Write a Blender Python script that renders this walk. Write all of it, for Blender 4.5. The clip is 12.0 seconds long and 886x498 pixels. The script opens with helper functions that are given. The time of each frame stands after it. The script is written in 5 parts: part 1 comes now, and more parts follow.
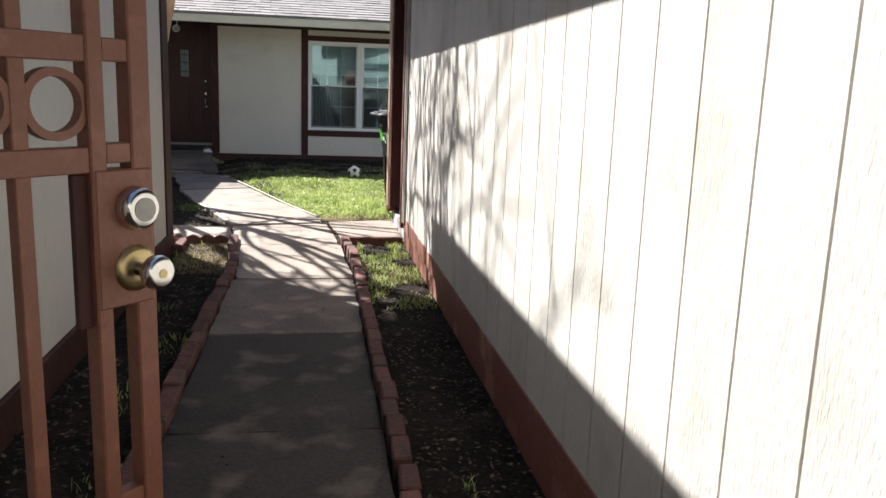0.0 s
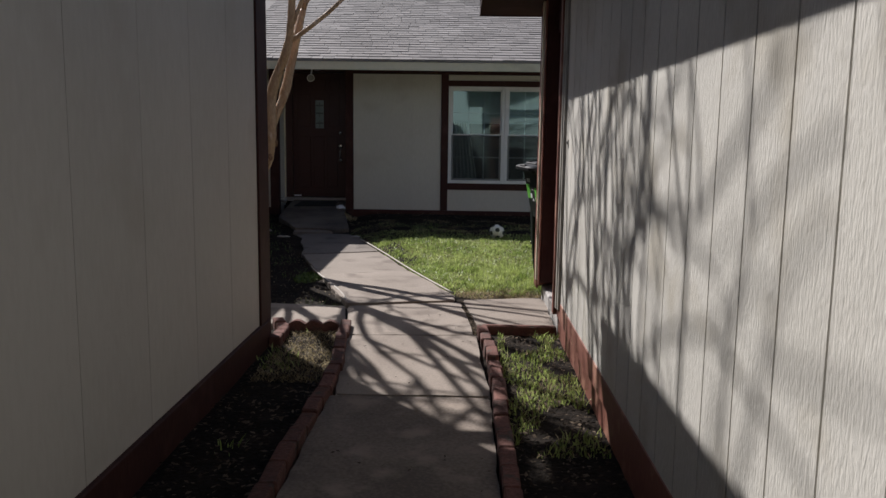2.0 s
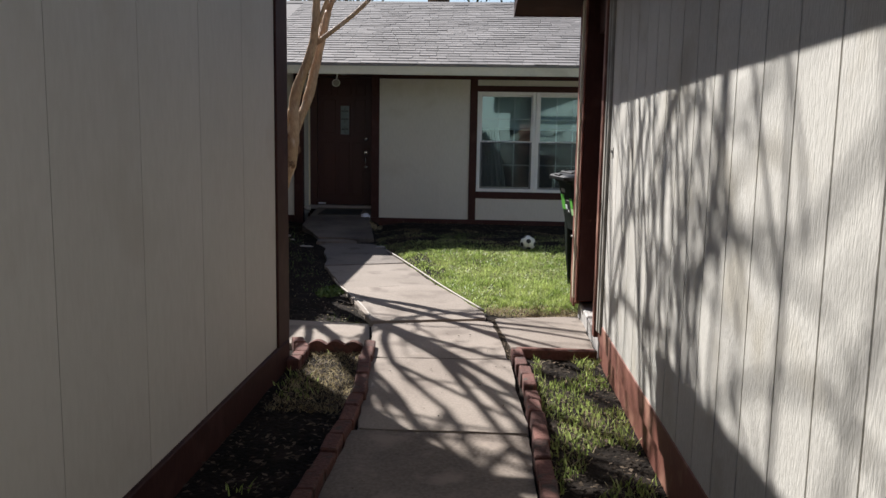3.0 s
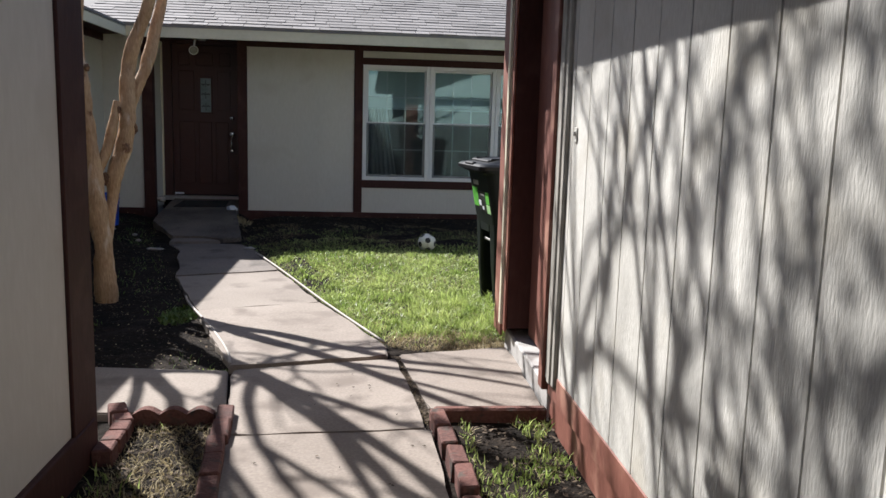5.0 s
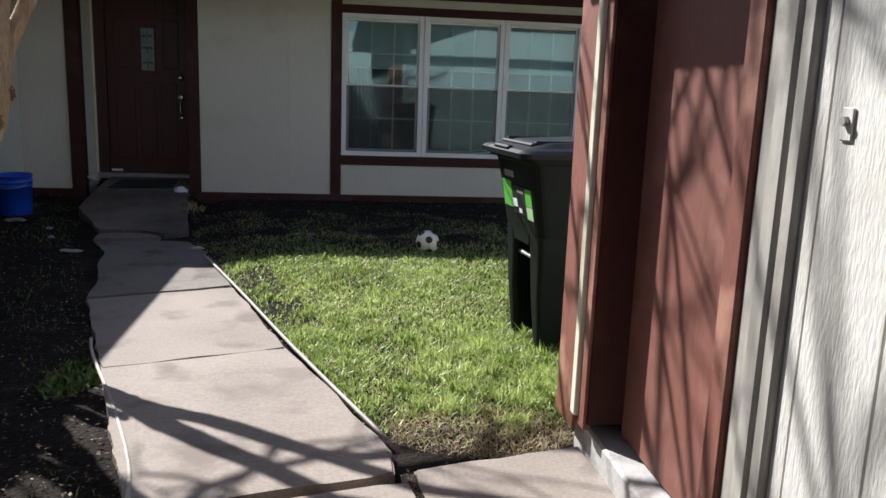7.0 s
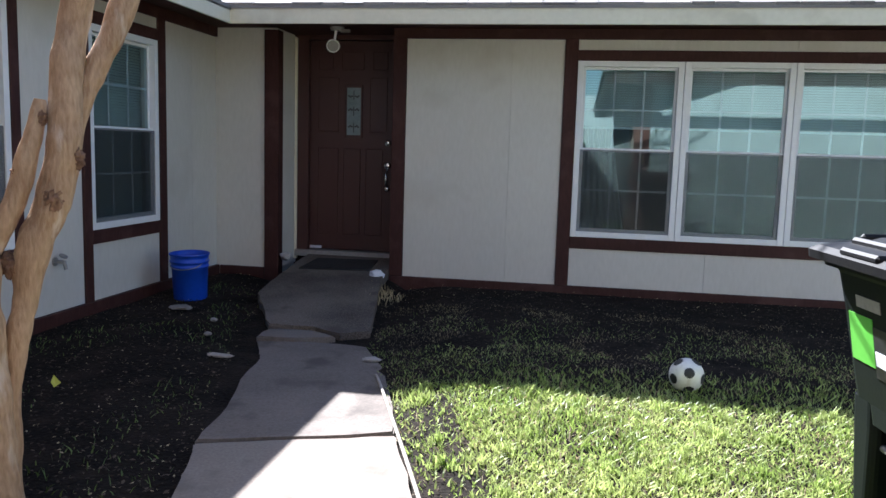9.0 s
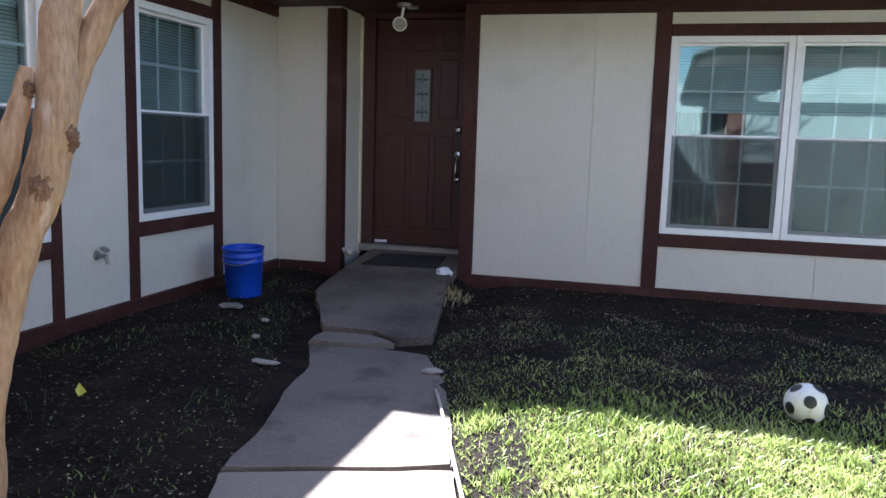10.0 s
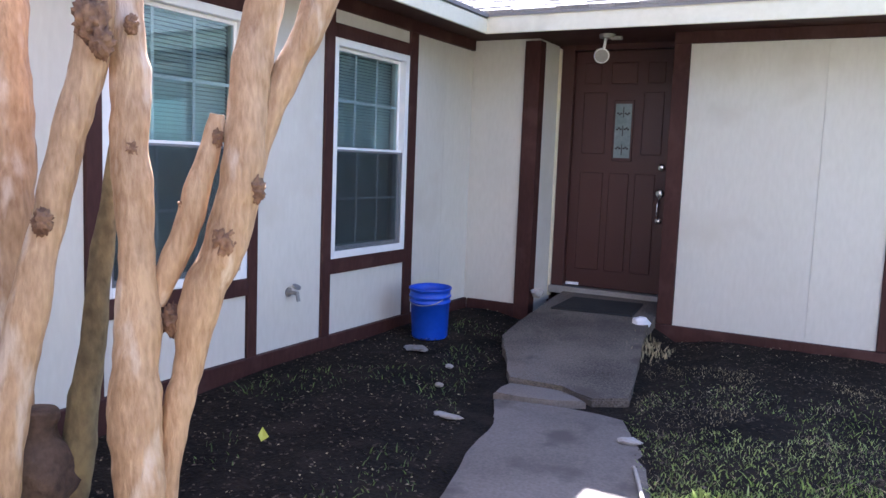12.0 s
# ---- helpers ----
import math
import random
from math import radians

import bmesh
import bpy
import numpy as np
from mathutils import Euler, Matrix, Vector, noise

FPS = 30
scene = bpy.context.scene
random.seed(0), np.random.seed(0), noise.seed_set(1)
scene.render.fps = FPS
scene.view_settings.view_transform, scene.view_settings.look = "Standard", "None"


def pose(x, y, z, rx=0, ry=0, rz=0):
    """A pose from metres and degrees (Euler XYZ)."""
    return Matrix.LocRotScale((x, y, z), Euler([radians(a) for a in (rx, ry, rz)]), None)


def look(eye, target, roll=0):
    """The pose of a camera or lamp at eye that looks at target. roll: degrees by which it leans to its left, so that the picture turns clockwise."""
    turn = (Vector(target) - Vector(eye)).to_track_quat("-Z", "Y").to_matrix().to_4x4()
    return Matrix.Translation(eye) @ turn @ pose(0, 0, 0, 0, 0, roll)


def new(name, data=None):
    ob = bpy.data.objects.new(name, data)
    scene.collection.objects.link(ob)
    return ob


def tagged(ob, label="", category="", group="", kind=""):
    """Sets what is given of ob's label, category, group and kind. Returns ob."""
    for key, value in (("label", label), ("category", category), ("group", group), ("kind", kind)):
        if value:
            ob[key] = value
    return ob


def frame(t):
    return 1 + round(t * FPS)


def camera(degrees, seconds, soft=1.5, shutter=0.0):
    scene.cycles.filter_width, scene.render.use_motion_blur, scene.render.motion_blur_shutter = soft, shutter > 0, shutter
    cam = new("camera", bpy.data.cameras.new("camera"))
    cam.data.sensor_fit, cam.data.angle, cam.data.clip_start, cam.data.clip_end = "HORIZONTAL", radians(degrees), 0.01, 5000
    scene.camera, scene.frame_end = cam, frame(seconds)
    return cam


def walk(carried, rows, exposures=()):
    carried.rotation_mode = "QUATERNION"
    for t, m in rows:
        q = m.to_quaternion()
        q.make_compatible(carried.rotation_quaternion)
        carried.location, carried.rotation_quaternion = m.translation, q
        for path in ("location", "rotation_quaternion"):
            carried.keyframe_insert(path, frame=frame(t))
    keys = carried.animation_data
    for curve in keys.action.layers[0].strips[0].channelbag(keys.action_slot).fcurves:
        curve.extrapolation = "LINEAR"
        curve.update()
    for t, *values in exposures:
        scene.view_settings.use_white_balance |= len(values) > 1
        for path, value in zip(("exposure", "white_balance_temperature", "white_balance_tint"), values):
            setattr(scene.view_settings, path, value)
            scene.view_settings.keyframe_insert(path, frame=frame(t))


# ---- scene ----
cam = camera(58.3, 12.0)
PATH = [
    (0, (-0.055, -0.64, 1.374), (0.263, 1.296, 0.988), 2.1),
    (0.5, (0.001, -0.244, 1.387), (0.22, 1.699, 0.966), 0.8),
    (1, (0.028, 0.160, 1.380), (0.254, 2.111, 1.005), 0.1),
    (1.5, (0.081, 0.558, 1.411), (0.186, 2.535, 1.128), 1.6),
    (2, (0.053, 0.942, 1.393), (0.007, 2.922, 1.111), 0.8),
    (2.5, (0.025, 1.128, 1.402), (-0.06, 3.108, 1.134), 1.6),
    (3, (-0.006, 1.351, 1.403), (-0.114, 3.33, 1.135), 1.0),
    (3.5, (-0.039, 1.644, 1.403), (-0.1, 3.631, 1.184), 3.0),
    (5.3, (-0.207, 3.175, 1.367), (0.037, 5.134, 1.047), 1.0),
    (5.5, (-0.256, 3.346, 1.393), (0.017, 5.3, 1.065), 0.8),
    (6, (-0.248, 3.825, 1.387), (0.066, 5.772, 1.051), 1.0),
    (6.5, (-0.183, 4.336, 1.391), (0.049, 6.286, 1.011), 1.2),
    (7, (-0.206, 4.821, 1.392), (0.055, 6.765, 1.0), 2.1),
    (7.5, (-0.2, 5.325, 1.401), (0.033, 7.28, 1.049), 1.8),
    (7.7, (-0.205, 5.513, 1.411), (-0.097, 7.491, 1.136), 0.3),
    (9.5, (-0.097, 7.024, 1.339), (-0.513, 8.965, 1.09), 2.4),
    (10, (-0.188, 7.276, 1.324), (-0.709, 9.188, 1.053), 1.7),
    (10.5, (-0.304, 7.481, 1.37), (-0.943, 9.36, 1.123), 1.8),
    (11, (-0.346, 7.552, 1.386), (-1.113, 9.382, 1.135), 2.6),
    (11.5, (-0.352, 7.572, 1.395), (-1.234, 9.352, 1.158), 2.6),
    (12, (-0.358, 7.584, 1.392), (-1.314, 9.328, 1.176), 2.2),
]
# z-up metres; the walk runs along +y between two outbuildings into a courtyard
EXPOSURES = [(0.0, 1.66, 6400, 11), (0.4, 1.2, 6250, 11), (1.0, 0.70, 6350, 11), (1.5, 0.5, 6400, 11), (2.0, 0.34, 6380, 13), (2.5, 0.8, 6330, 13), (3.0, 0.88, 6380, 11), (3.5, 0.98, 6400, 11), (5.5, 1.12, 6150, 11), (7.0, 1.06, 6100, 11), (7.5, 1.25, 6080, 11), (9.5, 2.35, 5780, 14), (10.5, 2.8, 5720, 17), (11.0, 3.12, 5700, 19), (11.5, 3.2, 5690, 20), (12.0, 3.38, 5690, 21)]
walk(cam, [(t, look(eye, target, roll)) for t, eye, target, roll in PATH], EXPOSURES)

# ---- world and sun ----
SUN_DIR = Vector((1.0, -1.32, -1.5)).normalized()
world = bpy.data.worlds.new("world")
scene.world = world
world.use_nodes = True
wn = world.node_tree
sky = wn.nodes.new("ShaderNodeTexSky")
sky.sky_type = "NISHITA"
sky.sun_disc = False
sky.sun_elevation = math.asin(-SUN_DIR.z)
sky.sun_rotation = math.atan2(-SUN_DIR.x, -SUN_DIR.y)
wn.links.new(sky.outputs[0], wn.nodes["Background"].inputs[0])
wn.nodes["Background"].inputs[1].default_value = 0.066
sun = new("sun", bpy.data.lights.new("sun", "SUN"))
sun.data.energy = 5.0
sun.data.angle = radians(0.53)
sun.data.color = (1.0, 0.965, 0.91)
sun.rotation_euler = SUN_DIR.to_track_quat("-Z", "Y").to_euler()


# ---- materials ----
def material(name, c1, c2, rough=0.7, fine=60.0, coarse=3.0, bump=0.15, stretch=(1, 1, 1), c3=None, metal=0.0, island=0.0, rand=0.0, spec=0.5, dist=0.004, bark=False, thin=0.0):
    """Two colours mixed by noise at two scales, a third for stains, and fine relief."""
    m = bpy.data.materials.new(name)
    m.use_nodes = True
    nt = m.node_tree
    n, l = nt.nodes, nt.links
    bs = n["Principled BSDF"]
    tc = n.new("ShaderNodeTexCoord")
    mp = n.new("ShaderNodeMapping")
    mp.inputs["Scale"].default_value = stretch
    geo = n.new("ShaderNodeNewGeometry")
    l.new(geo.outputs["Position"], mp.inputs["Vector"])
    a = n.new("ShaderNodeTexNoise")
    a.inputs["Scale"].default_value, a.inputs["Detail"].default_value = fine, 6
    b = n.new("ShaderNodeTexNoise")
    b.inputs["Scale"].default_value, b.inputs["Detail"].default_value = coarse, 4
    l.new(mp.outputs[0], a.inputs["Vector"])
    l.new(geo.outputs["Position"], b.inputs["Vector"])
    add = n.new("ShaderNodeMath")
    add.operation = "ADD"
    l.new(a.outputs[0], add.inputs[0])
    l.new(b.outputs[0], add.inputs[1])
    r = n.new("ShaderNodeMapRange")
    r.inputs[1].default_value, r.inputs[2].default_value = 0.75, 1.25
    l.new(add.outputs[0], r.inputs[0])
    mx = n.new("ShaderNodeMix")
    mx.data_type = "RGBA"
    mx.inputs[6].default_value, mx.inputs[7].default_value = (*c1, 1), (*c2, 1)
    l.new(r.outputs[0], mx.inputs[0])
    out = mx.outputs[2]
    if c3:
        s = n.new("ShaderNodeTexNoise")
        s.inputs["Scale"].default_value, s.inputs["Detail"].default_value = coarse * 2.3, 8
        l.new(mp.outputs[0] if bark else geo.outputs["Position"], s.inputs["Vector"])
        sr = n.new("ShaderNodeMapRange")
        sr.inputs[1].default_value, sr.inputs[2].default_value = (0.57, 0.66) if bark else (0.54, 0.68)
        l.new(s.outputs[0], sr.inputs[0])
        m3 = n.new("ShaderNodeMix")
        m3.data_type = "RGBA"
        m3.inputs[7].default_value = (*c3, 1)
        l.new(sr.outputs[0], m3.inputs[0])
        l.new(out, m3.inputs[6])
        out = m3.outputs[2]
    if island or rand:
        if island:
            src = geo.outputs["Random Per Island"]
        else:
            src = n.new("ShaderNodeObjectInfo").outputs["Random"]
        k = island or rand
        hr = n.new("ShaderNodeMapRange")
        hr.inputs[3].default_value, hr.inputs[4].default_value = 1 - k, 1 + k
        l.new(src, hr.inputs[0])
        hv = n.new("ShaderNodeHueSaturation")
        l.new(hr.outputs[0], hv.inputs["Value"])
        l.new(out, hv.inputs["Color"])
        out = hv.outputs[0]
    l.new(out, bs.inputs["Base Color"])
    bs.inputs["Roughness"].default_value = rough
    bs.inputs["Metallic"].default_value = metal
    bs.inputs["Specular IOR Level"].default_value = spec
    if bump:
        bp = n.new("ShaderNodeBump")
        bp.inputs["Strength"].default_value, bp.inputs["Distance"].default_value = bump, dist
        l.new(a.outputs[0], bp.inputs["Height"])
        l.new(bp.outputs[0], bs.inputs["Normal"])
    if thin:
        tl = n.new("ShaderNodeBsdfTranslucent")
        l.new(out, tl.inputs[0])
        ms = n.new("ShaderNodeMixShader")
        ms.inputs[0].default_value = thin
        l.new(bs.outputs[0], ms.inputs[1])
        l.new(tl.outputs[0], ms.inputs[2])
        l.new(ms.outputs[0], n["Material Output"].inputs[0])
    return m


SIDING_R = material("rough_sawn_cream_siding", (0.50, 0.48, 0.435), (0.61, 0.59, 0.545), 0.75, 75, 1.2, 0.48, (1, 1.7, 0.42), (0.46, 0.43, 0.37), dist=0.007, rand=0.04)
SIDING = material("painted_cream_siding", (0.585, 0.56, 0.50), (0.635, 0.61, 0.55), 0.7, 40, 0.8, 0.25, (1, 1, 0.3), (0.56, 0.53, 0.465), rand=0.02)
CREAM = material("cream_fascia_paint", (0.62, 0.58, 0.44), (0.67, 0.63, 0.49), 0.6, 30, 1.5, 0.1, (1, 1, 1), (0.55, 0.51, 0.38))
BROWN = material("dark_brown_trim_paint", (0.042, 0.015, 0.013), (0.060, 0.023, 0.019), 0.65, 45, 2.0, 0.25, (1, 1, 0.3), (0.075, 0.034, 0.029), spec=0.25)
RED = material("brick_red_trim_paint", (0.165, 0.056, 0.039), (0.218, 0.082, 0.056), 0.65, 50, 2.0, 0.35, (1, 1, 0.3), (0.34, 0.17, 0.12))
DOOR_RED = material("red_brown_door_paint", (0.155, 0.057, 0.041), (0.198, 0.076, 0.056), 0.62, 40, 1.5, 0.2, (1, 3, 0.3), (0.26, 0.118, 0.09))
DOOR_BROWN = material("mahogany_brown_door_paint", (0.048, 0.016, 0.013), (0.062, 0.022, 0.018), 0.45, 60, 1.0, 0.2, (6, 6, 0.4))
GATE = material("rust_brown_gate_paint", (0.17, 0.062, 0.035), (0.21, 0.080, 0.048), 0.5, 90, 6, 0.25, (1, 1, 1), (0.24, 0.10, 0.06))
WHITE = material("white_vinyl", (0.78, 0.79, 0.79), (0.83, 0.84, 0.84), 0.4, 20, 1.0, 0.0)
CONC = material("weathered_concrete", (0.215, 0.178, 0.149), (0.30, 0.255, 0.217), 0.9, 70, 1.4, 0.45, (1, 1, 1), (0.175, 0.142, 0.118), rand=0.05)
# grime and passage shade together, darkened into the slab colour
GRIME_SHADE = material("grimy_shade_darkened_concrete", (0.023, 0.018, 0.015), (0.052, 0.042, 0.035), 0.9, 60, 1.8, 0.4, (1, 1, 1), (0.125, 0.10, 0.082), rand=0.06)
# middle tone: stains plus part of the shade, for the half-lit slab
STAINED_HALF_SHADE = material("stained_half_shade_concrete", (0.12, 0.096, 0.079), (0.225, 0.183, 0.15), 0.9, 60, 2.2, 0.4, (1, 1, 1), (0.27, 0.22, 0.182), rand=0.05)
WORN = material("worn_grey_concrete", (0.135, 0.113, 0.098), (0.215, 0.182, 0.158), 0.9, 70, 1.7, 0.5, (1, 1, 1), (0.10, 0.083, 0.071), rand=0.04)
AGG = material("exposed_aggregate_concrete", (0.055, 0.045, 0.038), (0.21, 0.175, 0.145), 0.9, 85, 1.6, 1.0, (1, 1, 1), (0.085, 0.069, 0.058), dist=0.008)
SILLC = material("pale_concrete_sill", (0.36, 0.345, 0.33), (0.47, 0.45, 0.43), 0.85, 60, 3, 0.4, (1, 1, 1), (0.24, 0.20, 0.175))
KNOT = material("knotty_brown_bark", (0.11, 0.055, 0.032), (0.30, 0.17, 0.095), 0.85, 45, 8, 1.0, (1, 1, 1), dist=0.010)
BRICK = material("dark_red_brick", (0.085, 0.033, 0.026), (0.155, 0.065, 0.050), 0.9, 60, 7, 0.8, (1, 1, 1), (0.065, 0.047, 0.038), rand=0.3, dist=0.008)
SOIL = material("dark_soil", (0.010, 0.0082, 0.007), (0.027, 0.021, 0.0165), 0.95, 45, 2.2, 1.0, (1, 1, 1), (0.030, 0.023, 0.018), dist=0.02, spec=0.1)
SHINGLE = material("grey_asphalt_shingle", (0.17, 0.155, 0.15), (0.26, 0.24, 0.23), 0.9, 120, 1.0, 0.3, island=0.22)
SHINGLE_TAB = material("grey_asphalt_shingle_tab", (0.17, 0.155, 0.15), (0.26, 0.24, 0.23), 0.9, 120, 1.0, 0.3, rand=0.22)
BARK = material("peeling_tan_bark", (0.31, 0.180, 0.090), (0.52, 0.345, 0.200), 0.6, 75, 4.5, 1.0, (1, 1, 0.28), (0.60, 0.47, 0.35), dist=0.008, bark=True)
BARK_OLD = material("rough_dark_bark", (0.055, 0.034, 0.023), (0.14, 0.090, 0.060), 0.9, 40, 8, 1.0, (1, 1, 1), dist=0.012)
BARK_MOSS = material("mossy_dark_bark", (0.15, 0.115, 0.06), (0.31, 0.245, 0.12), 0.9, 40, 5, 0.8, (1, 1, 0.6), dist=0.008)
GRASS = material("lawn_grass", (0.235, 0.335, 0.070), (0.50, 0.565, 0.215), 0.45, 12, 1.6, 0.0, island=0.5, thin=0.4)
STRAW = material("dry_straw", (0.34, 0.27, 0.15), (0.50, 0.42, 0.25), 0.8, 15, 2, 0.0, island=0.35, thin=0.3)
LITTER = material("leaf_litter", (0.032, 0.024, 0.017), (0.13, 0.10, 0.074), 0.9, 12, 2, 0.0, island=0.7, spec=0.1)
IVY = material("weed_leaves", (0.075, 0.13, 0.025), (0.15, 0.21, 0.05), 0.6, 20, 3, 0.0, island=0.35)
BIN = material("dark_green_plastic", (0.0035, 0.0062, 0.0056), (0.0055, 0.0092, 0.0082), 0.55, 80, 2, 0.1, spec=0.18)
LID = material("black_plastic", (0.006, 0.006, 0.007), (0.011, 0.011, 0.012), 0.5, 80, 2, 0.1, spec=0.22)
LIME = material("lime_green_print", (0.11, 0.45, 0.05), (0.14, 0.50, 0.07), 0.5, 30, 3, 0.0)
PALE_LIME = material("pale_lime_print", (0.36, 0.62, 0.28), (0.44, 0.68, 0.34), 0.5, 30, 3, 0.0)
BLUE = material("blue_bucket_plastic", (0.012, 0.070, 0.52), (0.018, 0.085, 0.60), 0.4, 30, 3, 0.05)
BLACK = material("black_print", (0.015, 0.015, 0.016), (0.025, 0.025, 0.026), 0.5, 60, 3, 0.05)
BALLW = material("white_ball_leather", (0.70, 0.69, 0.66), (0.80, 0.79, 0.76), 0.5, 60, 8, 0.1, (1, 1, 1), (0.55, 0.52, 0.46))
CHROME = material("satin_chrome", (0.62, 0.61, 0.58), (0.70, 0.69, 0.66), 0.22, 80, 5, 0.05, metal=1.0)
BRASS = material("tarnished_brass", (0.42, 0.32, 0.16), (0.50, 0.40, 0.22), 0.35, 80, 6, 0.1, metal=1.0)
GALV = material("weathered_grey_metal", (0.30, 0.29, 0.28), (0.38, 0.37, 0.35), 0.6, 60, 4, 0.2, metal=0.6)
RUBBER = material("dark_rubber_mat", (0.012, 0.012, 0.012), (0.028, 0.027, 0.026), 0.9, 120, 4, 0.8)
PAPER = material("crumpled_white_paper", (0.66, 0.68, 0.74), (0.74, 0.76, 0.80), 0.8, 30, 5, 0.4)
EDGE = material("pale_plastic_edging", (0.33, 0.29, 0.25), (0.45, 0.41, 0.36), 0.6, 40, 5, 0.1, (1, 1, 1), (0.36, 0.31, 0.26))
STONE = material("pale_broken_stone", (0.26, 0.235, 0.21), (0.38, 0.35, 0.32), 0.9, 50, 5, 0.5, rand=0.2)
YELLOW = material("yellow_leaf", (0.50, 0.50, 0.05), (0.60, 0.58, 0.10), 0.6, 30, 5, 0.0)
BLIND = material("pale_vinyl_blind", (0.66, 0.76, 0.74), (0.73, 0.82, 0.80), 0.6, 10, 2, 0.0)
CURTAIN = material("pale_curtain_cloth", (0.55, 0.60, 0.58), (0.65, 0.68, 0.66), 0.9, 60, 3, 0.1)
ROOM = material("dim_room_paint", (0.16, 0.17, 0.165), (0.20, 0.21, 0.20), 0.9, 4, 1, 0.0)
FOLIAGE = material("dark_tree_foliage", (0.030, 0.050, 0.018), (0.065, 0.090, 0.035), 0.7, 5, 0.5, 0.0, island=0.4)


def glass_material(name, tint):
    m = bpy.data.materials.new(name)
    m.use_nodes = True
    bs = m.node_tree.nodes["Principled BSDF"]
    bs.inputs["Base Color"].default_value = (*tint, 1)
    bs.inputs["Roughness"].default_value = 0.02
    bs.inputs["IOR"].default_value = 1.85
    bs.inputs["Transmission Weight"].default_value = 1.0
    bs.inputs["Specular Tint"].default_value = (0.60, 0.88, 0.95, 1)
    return m


def add_grain(m, scale, strength):
    """Flowing plank grain over a material's own relief."""
    n, l = m.node_tree.nodes, m.node_tree.links
    geo = n.new("ShaderNodeNewGeometry")
    info = n.new("ShaderNodeObjectInfo")
    sh_ = n.new("ShaderNodeVectorMath")
    sh_.operation = "MULTIPLY_ADD"
    sh_.inputs[1].default_value = (1.0, 1.0, 0.16)
    off = n.new("ShaderNodeCombineXYZ")
    l.new(info.outputs["Random"], off.inputs[2])
    l.new(geo.outputs["Position"], sh_.inputs[0])
    l.new(off.outputs[0], sh_.inputs[2])
    w = n.new("ShaderNodeTexWave")
    w.bands_direction = "Y"
    w.inputs["Scale"].default_value, w.inputs["Distortion"].default_value, w.inputs["Detail"].default_value, w.inputs["Detail Scale"].default_value = scale, 11.0, 3.0, 1.6
    l.new(sh_.outputs[0], w.inputs["Vector"])
    bp = n.new("ShaderNodeBump")
    bp.inputs["Strength"].default_value, bp.inputs["Distance"].default_value = strength, 0.006
    l.new(w.outputs[1], bp.inputs["Height"])
    bs = n["Principled BSDF"]
    l.new(bs.inputs["Normal"].links[0].from_socket, bp.inputs["Normal"])
    l.new(bp.outputs[0], bs.inputs["Normal"])


add_grain(SIDING_R, 8.0, 0.06)
add_grain(DOOR_RED, 6.0, 0.05)
GREYTRIM = material("weathered_grey_trim_paint", (0.29, 0.27, 0.235), (0.40, 0.375, 0.33), 0.75, 40, 2.0, 0.4, (1, 1, 0.25), (0.22, 0.20, 0.175))
GLASS = glass_material("green_tinted_glass", (0.78, 0.93, 0.93))
FROST = material("frosted_door_glass", (0.16, 0.21, 0.215), (0.23, 0.28, 0.285), 0.25, 40, 6, 0.3)


def screen_material(name, share):
    """Fine insect mesh: half open, half dark thread."""
    m = bpy.data.materials.new(name)
    m.use_nodes = True
    nt = m.node_tree
    n, l = nt.nodes, nt.links
    n["Principled BSDF"].inputs["Base Color"].default_value = (0.03, 0.032, 0.033, 1)
    tr = n.new("ShaderNodeBsdfTransparent")
    mx = n.new("ShaderNodeMixShader")
    mx.inputs[0].default_value = share
    l.new(tr.outputs[0], mx.inputs[1])
    l.new(n["Principled BSDF"].outputs[0], mx.inputs[2])
    l.new(mx.outputs[0], n["Material Output"].inputs[0])
    return m


SCREEN = screen_material("insect_screen_mesh", 0.38)
SCREEN_FINE = screen_material("fine_insect_screen_mesh", 0.32)


# ---- building helpers ----
def finish(name, bm, mat, smooth=False):
    me = bpy.data.meshes.new(name)
    bmesh.ops.recalc_face_normals(bm, faces=bm.faces)
    bm.to_mesh(me)
    bm.free()
    me.materials.append(mat)
    if smooth:
        for p in me.polygons:
            p.use_smooth = True
    return new(name, me)


def part(name, bm, mat, parent=None, label="", smooth=False):
    ob = finish(name, bm, mat, smooth)
    if parent:
        ob.parent = parent
        ob.matrix_parent_inverse = parent.matrix_world.inverted()
    if label:
        ob["label"] = label
    return ob


def raw(name, verts, faces, mat, parent=None):
    me = bpy.data.meshes.new(name)
    me.from_pydata(verts, [], faces)
    me.update()
    me.materials.append(mat)
    ob = new(name, me)
    if parent:
        ob.parent = parent
        ob.matrix_parent_inverse = parent.matrix_world.inverted()
    return ob


def empty(name, x=0, y=0, z=0, rz=0):
    e = new(name)
    e.matrix_world = pose(x, y, z, 0, 0, rz)
    bpy.context.view_layer.update()
    return e


def box(bm, x0, x1, y0, y1, z0, z1, bevel=0.0):
    g = bmesh.ops.create_cube(bm, size=1, matrix=Matrix.LocRotScale(((x0 + x1) / 2, (y0 + y1) / 2, (z0 + z1) / 2), None, (abs(x1 - x0), abs(y1 - y0), abs(z1 - z0))))
    if bevel:
        ed = list({e for v in g["verts"] for e in v.link_edges})
        bmesh.ops.bevel(bm, geom=ed, offset=bevel, segments=1, affect="EDGES")
    return bm


def boxes(*dims, bevel=0.0):
    bm = bmesh.new()
    for d in dims:
        box(bm, *d, bevel=bevel)
    return bm


